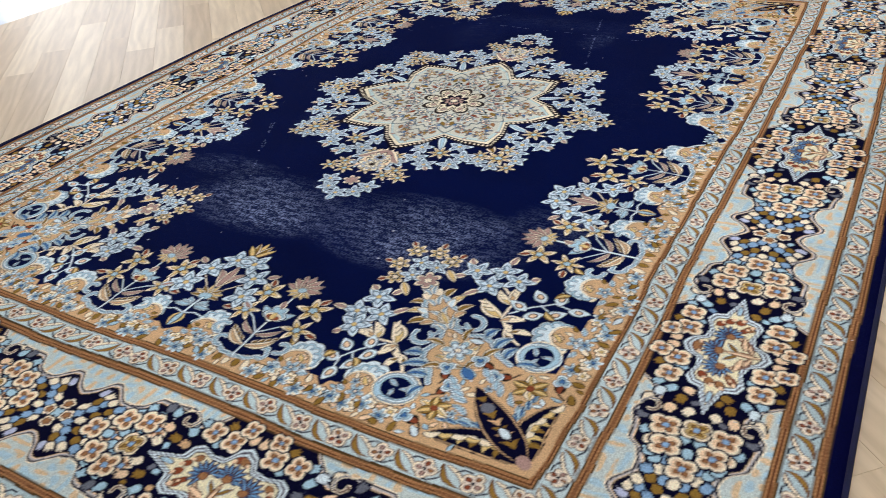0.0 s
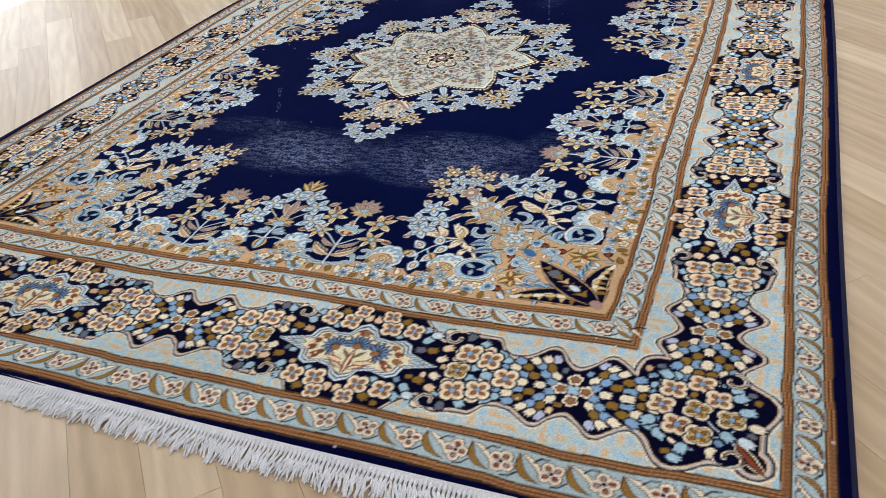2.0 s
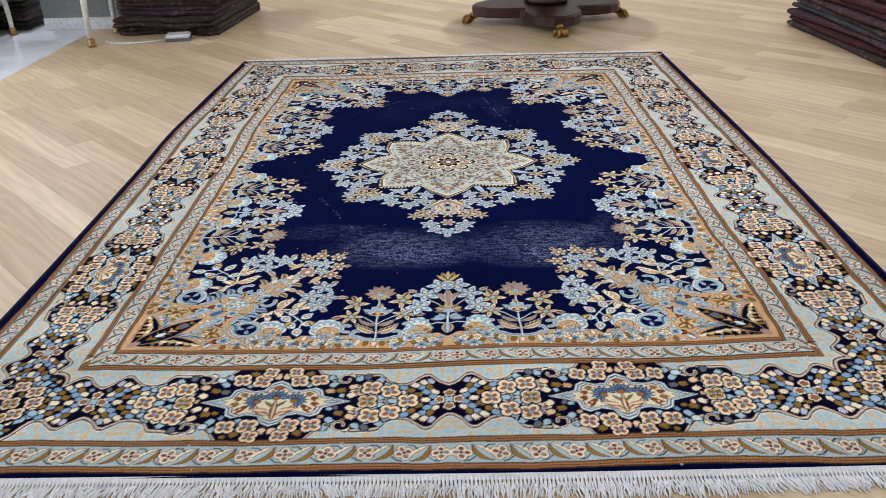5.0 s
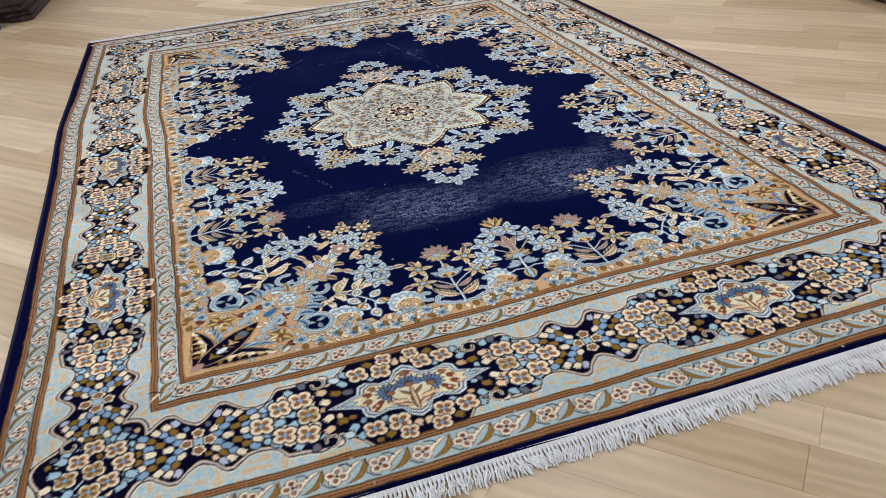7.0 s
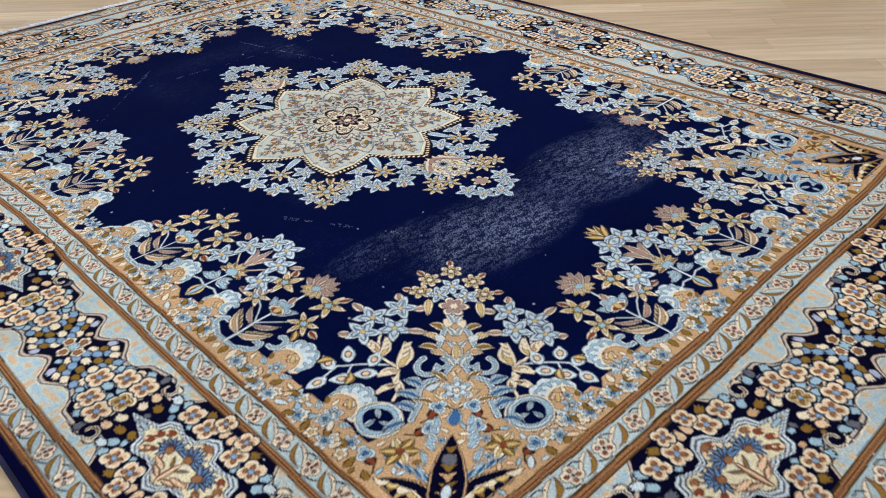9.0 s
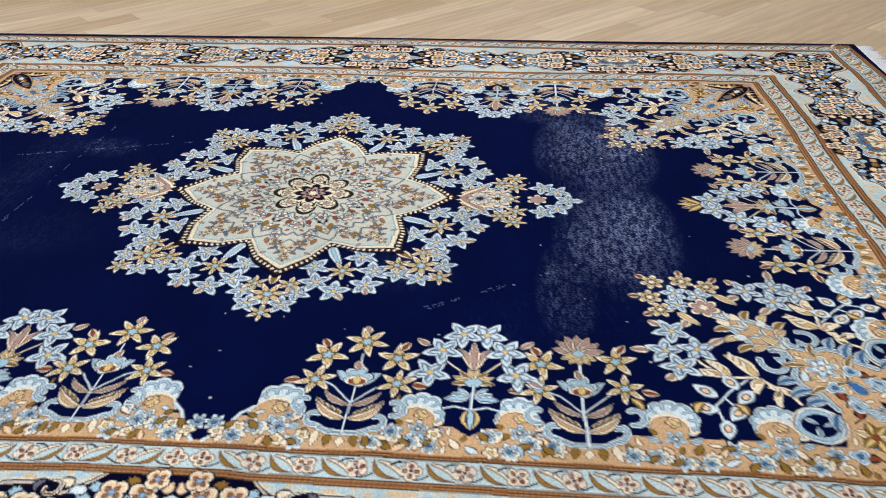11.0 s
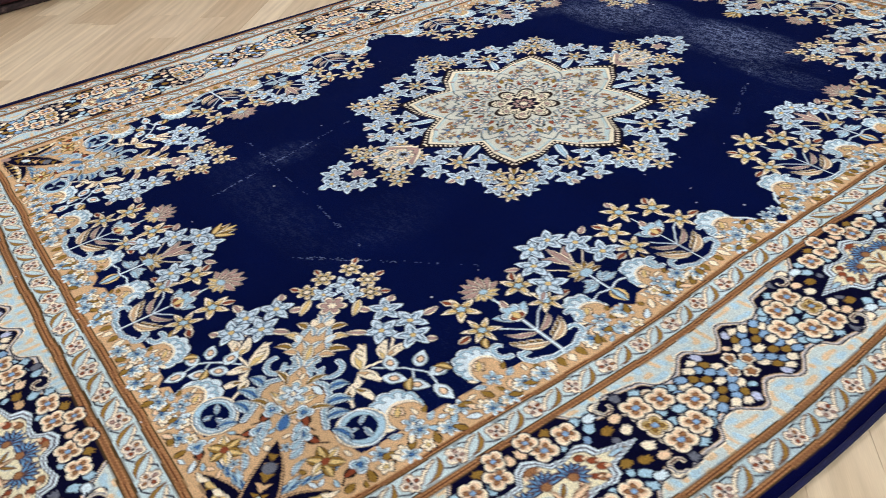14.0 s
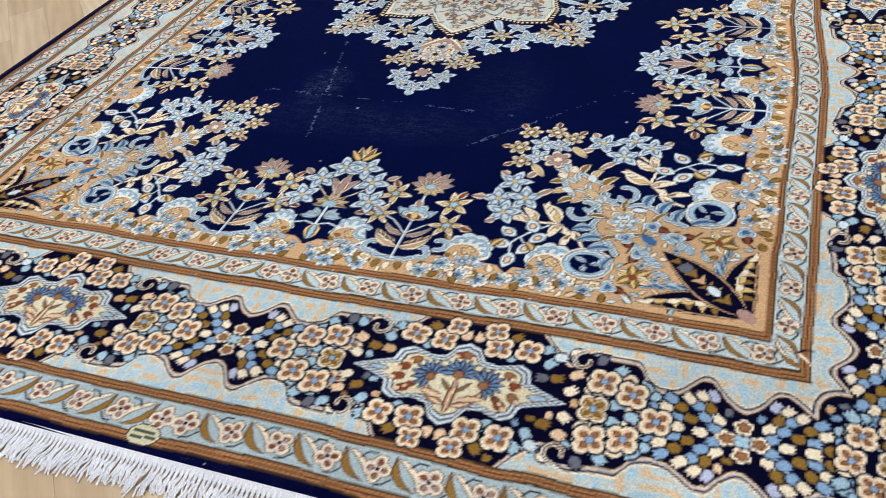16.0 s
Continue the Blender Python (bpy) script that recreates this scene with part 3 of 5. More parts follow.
# -- the field's edge --
def edge_pens():
    """Along two sides from the corner: s beside the border, d towards the middle; the weave is wider across than along."""
    cu, cv = 0.889, 1.356

    def f(p):
        return float(np.interp(p, (0, 0.1, 0.2, 0.33, 0.5, 0.65), (0, 0.01, 0.016, 0.018, 0.007, 0)))

    return Pen(lambda s, d: (cu - s - f(s), cv - d + f(d) * (s < 0.62))), Pen(lambda s, d: (cu - d - f(d) * (s < 0.62), cv - s + f(s)))


def hump(pen, s, r, d):
    """A pale-blue cloud over a sand ground with a bud, a blue flower below it."""
    top = d + r * 0.1
    pen.bloom(s, top, r * 1.06, 9, [(1, INK), (0.94, PALE)], 0.3, 0.6, 0.86)
    for k in range(7):
        q = radians(200 - 36 * k)
        pen.arc(s + r * 0.66 * math.cos(q), top + r * 0.6 * math.sin(q), r * 0.24, math.degrees(q) - 90, math.degrees(q) + 130, r * 0.13, SKY, 0.4)
    pen.ellipse(s + r * 0.1, top - r * 0.34, r * 0.72, r * 0.66, 0.2, CREAM)
    pen.ellipse(s + r * 0.12, top - r * 0.46, r * 0.68, r * 0.66, 0.2, TAN)
    pen.bloom(s - r * 0.05, top - r * 0.12, r * 0.3, 5, [(1, DARK), (0.84, PEACH), (0.55, CREAM)], s * 9, 0.7, 0.6)
    pen.leaf(s - r * 0.2, top - r * 0.3, s + r * 0.12, top + r * 0.06, r * 0.13, [(1, DARK), (0.7, GOLD)])
    pen.bloom(s, d - r * 0.72, r * 0.4, 5, [(1, PALE), (0.8, SKY), (0.4, BLUE), (0.2, CREAM)], s * 7, 1.1, 0.35)
    for q in (-1, 1):
        pen.leaf(s + q * r * 0.86, d + r * 0.5, s + q * r * 1.3, d + r * 1.0, r * 0.2, [(1, INK), (0.85, OLIVE), (0.4, GOLD)], 0.15 * q)
        pen.sprig(s + q * r * 0.72, d - r * 0.45, r * 0.19, 0.7 * q, OLIVE if q > 0 else CREAM)
        pen.leaf(s + q * r * 0.5, d - r * 0.9, s + q * r * 0.95, d - r * 0.7, r * 0.13, [(1, PALE), (0.6, SKY)])


def tree(pen, s, fan=True):
    """A small flowering shrub in a dark bay; its crown a striped fan or a star."""
    pen.shape([(s - 0.085, 0.2), (s - 0.088, 0.1), (s - 0.06, 0.045), (s, 0.024), (s + 0.06, 0.045), (s + 0.088, 0.1), (s + 0.085, 0.2)], NAVY)
    for q in (-1, 1):
        pen.stroke([(s, 0.024), (s + q * 0.03, 0.026), (s + q * 0.055, 0.04)], 0.012, PALE)
        pen.stroke([(s, 0.024), (s + q * 0.03, 0.026), (s + q * 0.055, 0.04)], 0.006, SKY)
        for x, y, r, turn in ((0.055, 0.056, 0.019, 210), (0.086, 0.092, 0.021, 220)):
            pen.arc(s + q * x, y, r, -100 if q > 0 else -80, (-100 if q > 0 else -80) + turn * q, 0.013, PALE, 0.4)
            pen.arc(s + q * x, y, r, -100 if q > 0 else -80, (-100 if q > 0 else -80) + turn * q, 0.007, SKY, 0.4)
        for t in range(4):
            x0, y0 = 0.012 + 0.013 * t, 0.066 + 0.008 * t
            pen.leaf(s + q * x0, y0, s + q * (x0 + 0.012), y0 + 0.017, 0.0055, [(1, CREAM), (0.6, OLIVE)])
        pen.leaf(s + q * 0.002, 0.058, s + q * 0.062, 0.1, 0.012, [(1, INK), (0.78, CREAM), (0.36, TAN)], -0.14 * q)
        pen.leaf(s + q * 0.002, 0.094, s + q * 0.054, 0.13, 0.0085, [(1, INK), (0.8, CREAM), (0.55, MAUVE)], -0.12 * q)
        pen.stroke([(s, 0.1), (s + q * 0.04, 0.14), (s + q * 0.07, 0.155)], 0.003, PALE)
        pen.star(s + q * 0.071, 0.227, 0.039, 0.4 + q, 5)
        pen.star(s + q * 0.079, 0.155, 0.036, 0.9 + q, 6)
        pen.leaf(s + q * 0.074, 0.25, s + q * 0.088, 0.276, 0.009, [(1, CREAM), (0.6, RUST)])
        pen.leaf(s + q * 0.108, 0.153, s + q * 0.138, 0.148, 0.009, [(1, CREAM), (0.6, RUST)])
        pen.leaf(s + q * 0.012, 0.148, s + q * 0.044, 0.182, 0.013, [(1, INK), (0.85, PALE), (0.7, SKY)], 0.1 * q)
    pen.stroke([(s, 0.024), (s, 0.235)], 0.0045, PALE)
    pen.bloom(s, 0.17, 0.032, 5, [(1, INK), (0.9, PALE), (0.75, SKY)], 1.57, 0.9, 0.55)
    pen.ellipse(s, 0.158, 0.02, 0.013, 0, CREAM)
    pen.ellipse(s, 0.156, 0.017, 0.009, 0, RUST)
    pen.leaf(s, 0.148, s, 0.176, 0.007, [(1, GOLD)])
    pen.leaf(s, 0.188, s + 0.008, 0.214, 0.009, [(1, CREAM), (0.6, MAUVE)])
    if fan:
        for k in range(7):
            q = radians(90 + (k - 3) * 28)
            pen.leaf(s, 0.262, s + 0.05 * math.cos(q), 0.266 + 0.054 * math.sin(q), 0.0125, [(1, INK), (0.85, CREAM), (0.66, MAUVE)])
        for k in range(5):
            q = radians(-150 + k * 30)
            pen.leaf(s, 0.262, s + 0.038 * math.cos(q), 0.262 + 0.034 * math.sin(q), 0.0095, [(1, INK), (0.85, CREAM), (0.6, GOLD)])
        pen.ellipse(s, 0.262, 0.011, 0.009, 0, SKY)
    else:
        pen.star(s, 0.272, 0.042, 0.3, 6)
        pen.leaf(s, 0.3, s + 0.006, 0.325, 0.009, [(1, CREAM), (0.6, MAUVE)])
    for k in range(7):
        x = s + (k - 3) * 0.022
        pen.leaf(x, 0.014 + abs(k - 3) * 0.006, x + (k - 3) * 0.004, -0.008, 0.009, [(1, DARK), (0.8, (OLIVE, CREAM)[k % 2])])


def arch(pen, s, plume=False):
    """A horseshoe of pale blue lilies over a dark bay with a gold fan."""
    pen.shape([(s - 0.062, 0.22), (s - 0.052, 0.1), (s - 0.03, 0.052), (s, 0.03), (s + 0.03, 0.052), (s + 0.052, 0.1), (s + 0.062, 0.22)], NAVY)
    if plume:
        for k in range(5):
            q = radians(90 + (k - 2) * 26)
            pen.leaf(s, 0.33, s + 0.05 * math.cos(q) * 0.9, 0.34 + 0.055 * math.sin(q), 0.0105, [(1, INK), (0.84, CREAM if k % 2 else OLIVE), (0.5, OLIVE if k % 2 else GOLD)])
    for q in (-1, 1):
        pen.leaf(s, 0.2, s + q * 0.036, 0.262, 0.011, [(1, CREAM), (0.7, MAUVE)], 0.1 * q)
        pen.stroke([(s, 0.17), (s + q * 0.06, 0.23)], 0.003, CREAM)
        for x, y, r in ((0.084, 0.19, 0.036), (0.064, 0.256, 0.036), (0.025, 0.306, 0.036)):
            pen.lily(s + q * x, y, r, 1.2 * q)
        pen.leaf(s + q * 0.108, 0.178, s + q * 0.136, 0.158, 0.009, [(1, PALE), (0.5, MAUVE)])
        pen.leaf(s + q * 0.094, 0.27, s + q * 0.122, 0.29, 0.0085, [(1, CREAM), (0.6, MAUVE)])
        for k in range(3):
            pen.leaf(s + q * 0.006, 0.122, s + q * (0.026 + 0.012 * k), 0.15 - 0.014 * k, 0.0085, [(1, PALE), (0.7, SKY)])
        pen.stroke([(s, 0.094), (s + q * 0.028, 0.102), (s + q * 0.048, 0.096)], 0.004, PALE)
        for k in range(4):
            c = radians(90 - q * (12 + 30 * k))
            pen.leaf(s, 0.166, s + 0.042 * math.cos(c), 0.168 + 0.038 * math.sin(c), 0.0085, [(1, INK), (0.88, CREAM), (0.6, OLIVE if k % 2 else GOLD)])
    pen.leaf(s, 0.2, s, 0.285, 0.011, [(1, CREAM), (0.7, MAUVE)])
    pen.ellipse(s, 0.164, 0.016, 0.012, 0, SKY)
    pen.stroke([(s, 0.06), (s, 0.155)], 0.0045, PALE)
    pen.leaf(s, 0.094, s, 0.046, 0.016, [(1, GOLD), (0.6, ASH), (0.3, SKY)])


def fillers(pen, s0, s1, d0, d1, n):
    """Loose buds and small flowers on the sand ground."""
    for k in range(n):
        s, d = s0 + (s1 - s0) * (k + rnd.random() * 0.7) / n, rnd.uniform(d0, d1)
        kind = k % 4
        if kind == 0:
            pen.bloom(s, d, 0.017, 5, [(1, DARK), (0.84, CREAM), (0.4, GOLD)], rnd.random() * 3, 0.8, 0.5)
        elif kind == 1:
            pen.bloom(s, d, 0.02, 6, [(1, PALE), (0.7, SKY), (0.34, BLUE)], rnd.random() * 3, 1.2, 0.4)
        elif kind == 2:
            pen.sprig(s, d, 0.014, rnd.random() * 3, OLIVE)
        else:
            pen.sprig(s, d, 0.013, rnd.random() * 3, rnd.choice((CREAM, PEACH, SKY)))


def lily_branch(pen):
    """Lilies on a leafy stem and a spray of drops, beside the corner."""
    pen.shape([(0.53, 0.2), (0.508, 0.138), (0.494, 0.08), (0.464, 0.052), (0.443, 0.03), (0.418, 0.078), (0.397, 0.119), (0.36, 0.14), (0.34, 0.24), (0.44, 0.34)], NAVY)
    pen.stroke([(0.488, 0.288), (0.46, 0.238), (0.424, 0.203), (0.371, 0.208), (0.321, 0.167), (0.308, 0.143)], 0.006, CREAM)
    pen.stroke([(0.388, 0.199), (0.428, 0.163), (0.456, 0.127), (0.45, 0.09)], 0.004, PALE)
    pen.stroke([(0.44, 0.15), (0.425, 0.125)], 0.0035, PALE)
    for x0, y0, x1, y1, w, heart in ((0.42, 0.205, 0.485, 0.208, 0.0125, TAN), (0.416, 0.203, 0.455, 0.25, 0.0125, GOLD), (0.369, 0.208, 0.415, 0.268, 0.019, GOLD), (0.36, 0.206, 0.38, 0.16, 0.0135, TAN), (0.308, 0.158, 0.36, 0.182, 0.0115, OLIVE), (0.335, 0.175, 0.345, 0.128, 0.01, OLIVE)):
        pen.leaf(x0, y0, x1, y1, w, [(1, INK), (0.84, CREAM), (0.45, heart)], 0.12)
        for t in (0.35, 0.55, 0.75):
            mx, my = x0 + (x1 - x0) * t, y0 + (y1 - y0) * t
            pen.leaf(mx, my, mx + (x1 - x0) * 0.24 - (y1 - y0) * 0.2, my + (y1 - y0) * 0.24 + (x1 - x0) * 0.2, 0.0045, [(1, CREAM)])
    for x, y, q in ((0.467, 0.163, 0.7), (0.476, 0.121, 0.2), (0.448, 0.074, -1.4), (0.422, 0.113, -0.9), (0.402, 0.152, -0.9), (0.42, 0.19, 1.2)):
        c, t = math.cos(q) * 0.021, math.sin(q) * 0.021
        pen.leaf(x - c, y - t, x + c * 1.15, y + t * 1.15, 0.0165, [(1, INK), (0.9, SKY), (0.76, PALE)])
        pen.ellipse(x, y, 0.0105, 0.008, q, STRIPE)
        pen.ellipse(x, y, 0.008, 0.0055, q, PEACH)
    for x, y in ((0.5, 0.332), (0.518, 0.268), (0.459, 0.279), (0.496, 0.225)):
        pen.lily(x, y, 0.034, x * 40)
    for x0, y0, x1, y1 in ((0.52, 0.352, 0.54, 0.366), (0.475, 0.35, 0.458, 0.38), (0.548, 0.268, 0.585, 0.268), (0.435, 0.294, 0.405, 0.32), (0.51, 0.2, 0.528, 0.186)):
        pen.leaf(x0, y0, x1, y1, 0.01, [(1, CREAM), (0.5, MAUVE)])


def roll(pen, x, y, r):
    """A rolled pale-blue scroll with a dark heart."""
    pen.ellipse(x, y, r * 1.12, r * 1.02, 0, CREAM)
    pen.ellipse(x, y, r * 1.04, r * 0.94, 0, SKY)
    pen.ellipse(x, y, r * 0.72, r * 0.64, 0, NAVY)
    for k in range(3):
        q = radians(40 + 120 * k)
        pen.leaf(x + r * 0.7 * math.cos(q), y + r * 0.62 * math.sin(q), x + r * 0.12 * math.cos(q + 0.8), y + r * 0.1 * math.sin(q + 0.8), r * 0.12, [(1, PALE), (0.6, SKY)])
    pen.arc(x, y, r * 0.9, 0, 300, r * 0.1, PALE)


def corner(pen):
    """The sand-coloured corner up to its tower on the diagonal; half of it, its mirror the other."""
    # the dark channel that runs down to the scroll, then the sand ground with its pale rim
    pen.shape([(0.45, 0.32), (0.40, 0.13), (0.345, 0.12), (0.335, 0.06), (0.29, 0.045), (0.25, 0.08), (0.25, 0.14), (0.29, 0.2), (0.275, 0.25), (0.3, 0.3), (0.34, 0.31), (0.4, 0.38)], NAVY)
    edge = [(0.262, 0.04), (0.245, 0.09), (0.245, 0.132), (0.262, 0.165), (0.292, 0.19), (0.3, 0.215), (0.29, 0.245), (0.302, 0.288), (0.335, 0.298), (0.352, 0.29), (0.364, 0.318), (0.382, 0.345), (0.40, 0.382), (0.41, 0.41)]
    pen.shape([(-0.01, -0.01), (0.262, -0.01)] + edge + [(0.3, 0.3)], TAN)
    pen.stroke(edge[2:], 0.016, INK)
    pen.stroke(edge[2:], 0.0125, PALE)
    pen.stroke(edge[2:], 0.006, SKY)


for k, pen in enumerate(edge_pens()):
    length = 1.36 if k else 0.9
    pen.shape([(-0.012, -0.016), (-0.012, 0.05), (length, 0.05), (length, -0.016)], TAN)
for pen in edge_pens():
    corner(pen)
for k, pen in enumerate(edge_pens()):
    humps = ((0.362, 0.05, 0.084), (0.537, 0.05, 0.084), (0.80, 0.05, 0.08), (0.978, 0.05, 0.08), (1.238, 0.056, 0.078)) if k else ((0.362, 0.05, 0.084), (0.537, 0.05, 0.084), (0.80, 0.05, 0.08))
    lily_branch(pen)
    for s, r, d in humps:
        hump(pen, s, r, d)
    tree(pen, 0.684)
    arch(pen, 0.888, not k)
    if k:
        tree(pen, 1.11, False)
        # the dark notch at the middle of the side
        notch = [(1.28, 0.17), (1.28, 0.076), (1.3, 0.056), (1.314, 0.028), (1.346, -0.01)]
        pen.shape(notch + [(1.42, 0.0), (1.42, 0.17)], NAVY)
        pen.stroke(notch[1:], 0.007, PALE)
    fillers(pen, 0.27, 0.62, -0.008, 0.034, 34)
    fillers(pen, 0.735, 0.87, -0.008, 0.034, 15)
    if k:
        fillers(pen, 0.945, 1.075, -0.008, 0.034, 15)
        fillers(pen, 1.18, 1.345, -0.008, 0.034, 18)
for pen in edge_pens():
    r2 = math.sqrt(0.5)

    def dg(p, q):
        return (p + q) * r2, (p - q) * r2

    roll(pen, 0.292, 0.094, 0.044)
    for a, b, c, e in ((0.256, 0.15, 0.3, 0.136), (0.272, 0.178, 0.322, 0.158), (0.298, 0.205, 0.336, 0.192), (0.25, 0.122, 0.262, 0.08)):
        pen.leaf(a, b, c, e, 0.0135, [(1, INK), (0.9, PALE), (0.7, SKY), (0.3, BLUE)], 0.15)
    # the small volute beside the tower
    pen.ellipse(0.325, 0.25, 0.03, 0.03, 0, NAVY)
    for width, colour in ((0.013, PALE), (0.007, SKY)):
        pen.arc(0.325, 0.25, 0.028, 20, -230, width, colour, 0.5)
        pen.arc(0.318, 0.272, 0.016, 60, 300, width * 0.7, colour, 0.5)
    for x0, y0, x1, y1, tone in ((0.35, 0.3, 0.384, 0.274, OLIVE), (0.372, 0.325, 0.406, 0.308, GOLD), (0.388, 0.352, 0.42, 0.342, OLIVE), (0.332, 0.3, 0.356, 0.28, TAN), (0.362, 0.32, 0.388, 0.326, PALE), (0.385, 0.365, 0.408, 0.376, CREAM)):
        pen.leaf(x0, y0, x1, y1, 0.0115, [(1, DARK), (0.86, CREAM), (0.55, tone)], 0.15)
    for p in (0.41, 0.455, 0.5, 0.54):
        pen.leaf(*dg(p, 0.004), *dg(p + 0.032, 0.024 - 0.03 * (p - 0.4)), 0.0085, [(1, DARK), (0.88, CREAM), (0.6, PALE), (0.3, SKY)], 0.15)
    pen.leaf(*dg(0.43, 0.002), *dg(0.475, 0.003), 0.011, [(1, DARK), (0.8, CREAM), (0.5, GOLD)])
    for p, q, p2, q2 in ((0.31, 0.02, 0.34, 0.05), (0.30, 0.035, 0.315, 0.085), (0.365, 0.02, 0.395, 0.055), (0.285, 0.0, 0.30, 0.055)):
        pen.leaf(*dg(p, q), *dg(p2, q2), 0.009, [(1, DARK), (0.84, CREAM), (0.5, (OLIVE, GOLD)[int(p * 100) % 2])], 0.15)
    # palmette
    for k in (0, 2, 4):
        q, r = radians(16 + 4 * k), 0.1 + 0.016 * k
        x, y = 0.036 + r * math.cos(q), 0.036 + r * math.sin(q) * 0.9
        pen.leaf(x - 0.016, y - 0.004, x + 0.022, y + 0.012, 0.006, [(1, PALE), (0.6, SKY)], 0.1)
    for k in range(5):
        x = 0.1 + 0.022 * k
        pen.leaf(x, 0.062 - 0.003 * k, x + 0.03, 0.07 - 0.005 * k, 0.006, [(1, SKY), (0.5, BLUE)])
    # side leaf: dark, with gold veins that branch from its rib
    pen.leaf(0.016, 0.008, 0.19, 0.004, 0.03, [(1, DARK), (0.93, TAN), (0.84, INK)], 0.13)
    pen.stroke([(0.016, 0.01), (0.06, 0.03), (0.11, 0.034), (0.185, 0.008)], 0.0042, CREAM)
    for k in range(6):
        x, y = 0.05 + 0.022 * k, 0.028 + 0.004 * k - 0.0011 * k * k
        pen.leaf(x, y, x + 0.006, y - 0.03 + 0.002 * k, 0.0062, [(1, GOLD if k % 2 else OLIVE)], 0.25)
        pen.leaf(x, y, x + 0.03, y + 0.008 - 0.004 * k, 0.0055, [(1, CREAM if k % 2 else GOLD)], -0.2)
    # blossoms on the sand
    x, y = 0.202, 0.072
    for k in range(6):
        q = radians(20 + 60 * k)
        pen.leaf(x, y, x + 0.036 * math.cos(q), y + 0.036 * math.sin(q), 0.012, [(1, DARK), (0.84, OLIVE if k % 3 else CREAM), (0.35, GOLD)])
    pen.ellipse(x, y, 0.008, 0.008, 0, RUST)
    for bx, by, q in ((0.206, 0.136, 1.9), (0.236, 0.03, 0.2), (0.23, 0.18, 1.2)):
        c, t = math.cos(q), math.sin(q)
        pen.leaf(bx - c * 0.026, by - t * 0.026, bx + c * 0.006, by + t * 0.006, 0.011, [(1, DARK), (0.5, RUST)])
        pen.bloom(bx + c * 0.008, by + t * 0.008, 0.019, 3, [(1, PALE), (0.75, SKY), (0.4, BLUE)], q, 0.8, 0.5)
        pen.stroke([(bx - c * 0.026, by - t * 0.026), (bx - c * 0.04 + t * 0.01, by - t * 0.04 - c * 0.01)], 0.0035, DARK)
    for k in range(60):
        p, q = rnd.uniform(0.20, 0.42), rnd.uniform(0.01, 0.2)
        if q < p:
            x, y = dg(p, q)
            if bare(pen, x, y, 0.008, TAN):
                pen.sprig(x, y, rnd.uniform(0.009, 0.016), rnd.random() * 3, rnd.choice((CREAM, SKY, OLIVE, CREAM, PALE)))
    # the rose, half of it
    for x, y in ((0.527, 0.456), (0.508, 0.408)):
        a = math.atan2(y - 0.45, x - 0.44)
        pen.bloom(x, y, 0.029, 6, [(1, INK), (0.92, CREAM), (0.72, GOLD)], a, 0.9, 0.4)
        pen.bloom(x, y, 0.013, 6, [(1, INK), (0.6, CREAM)], a, 0.9, 0.4)
        pen.leaf(x + 0.022 * math.cos(a), y + 0.022 * math.sin(a), x + 0.044 * math.cos(a), y + 0.044 * math.sin(a), 0.0085, [(1, CREAM), (0.6, RUST)])
    pen.stroke([(0.42, 0.42), (0.473, 0.43)], 0.003, PALE)
    pen.lily(0.473, 0.43, 0.026, 0.4)
    pen.leaf(0.478, 0.40, 0.44, 0.358, 0.0115, [(1, INK), (0.86, CREAM), (0.5, GOLD)])
for pen in edge_pens()[:1]:
    pen.bloom(0.516, 0.516, 0.029, 6, [(1, INK), (0.92, CREAM), (0.72, GOLD)], 0.785, 0.9, 0.4)
    pen.bloom(0.516, 0.516, 0.013, 6, [(1, INK), (0.6, CREAM)], 0.785, 0.9, 0.4)
    pen.leaf(0.532, 0.532, 0.548, 0.548, 0.0085, [(1, CREAM), (0.6, RUST)])
    pen.lily(0.476, 0.476, 0.026, 0.9)
    pen.bloom(0.424, 0.424, 0.036, 6, [(1, INK), (0.92, CREAM), (0.74, MAUVE), (0.3, CREAM)], 0.2, 0.8, 0.5)
    pen.bloom(0.241, 0.241, 0.036, 6, [(1, CREAM), (0.86, SKY), (0.6, PALE), (0.3, BLUE), (0.2, CREAM)], 0.785, 0.8, 0.4)
    for k in range(4):
        for q in (-1, 1):
            p = 0.19 + 0.018 * k
            pen.leaf(*dg(p, q * 0.03), *dg(p + 0.03, q * (0.05 - 0.006 * k)), 0.008, [(1, PALE), (0.6, SKY)])
    pen.leaf(0.012, 0.012, 0.16, 0.16, 0.034, [(1, DARK), (0.93, TAN), (0.84, INK)])
    for q in range(7):
        x = 0.036 + 0.0155 * q
        for one, two in ((0.03 - 0.002 * q, 0.003), (0.003, 0.03 - 0.002 * q)):
            pen.leaf(x, x, x + one, x + two, 0.0045, [(1, TAN if q % 2 else OLIVE)], 0.2 if one > two else -0.2)
    pen.ellipse(0.066, 0.066, 0.019, 0.011, 0.785, DARK)
    pen.ellipse(0.066, 0.066, 0.016, 0.008, 0.785, PALE)
    pen.ellipse(0.118, 0.118, 0.013, 0.013, 0.785, ASH)
    pen.leaf(0.175, 0.175, 0.205, 0.205, 0.013, [(1, SKY), (0.75, BLUE)])
    pen.ellipse(0.012, 0.012, 0.018, 0.012, 0.785, MAUVE)


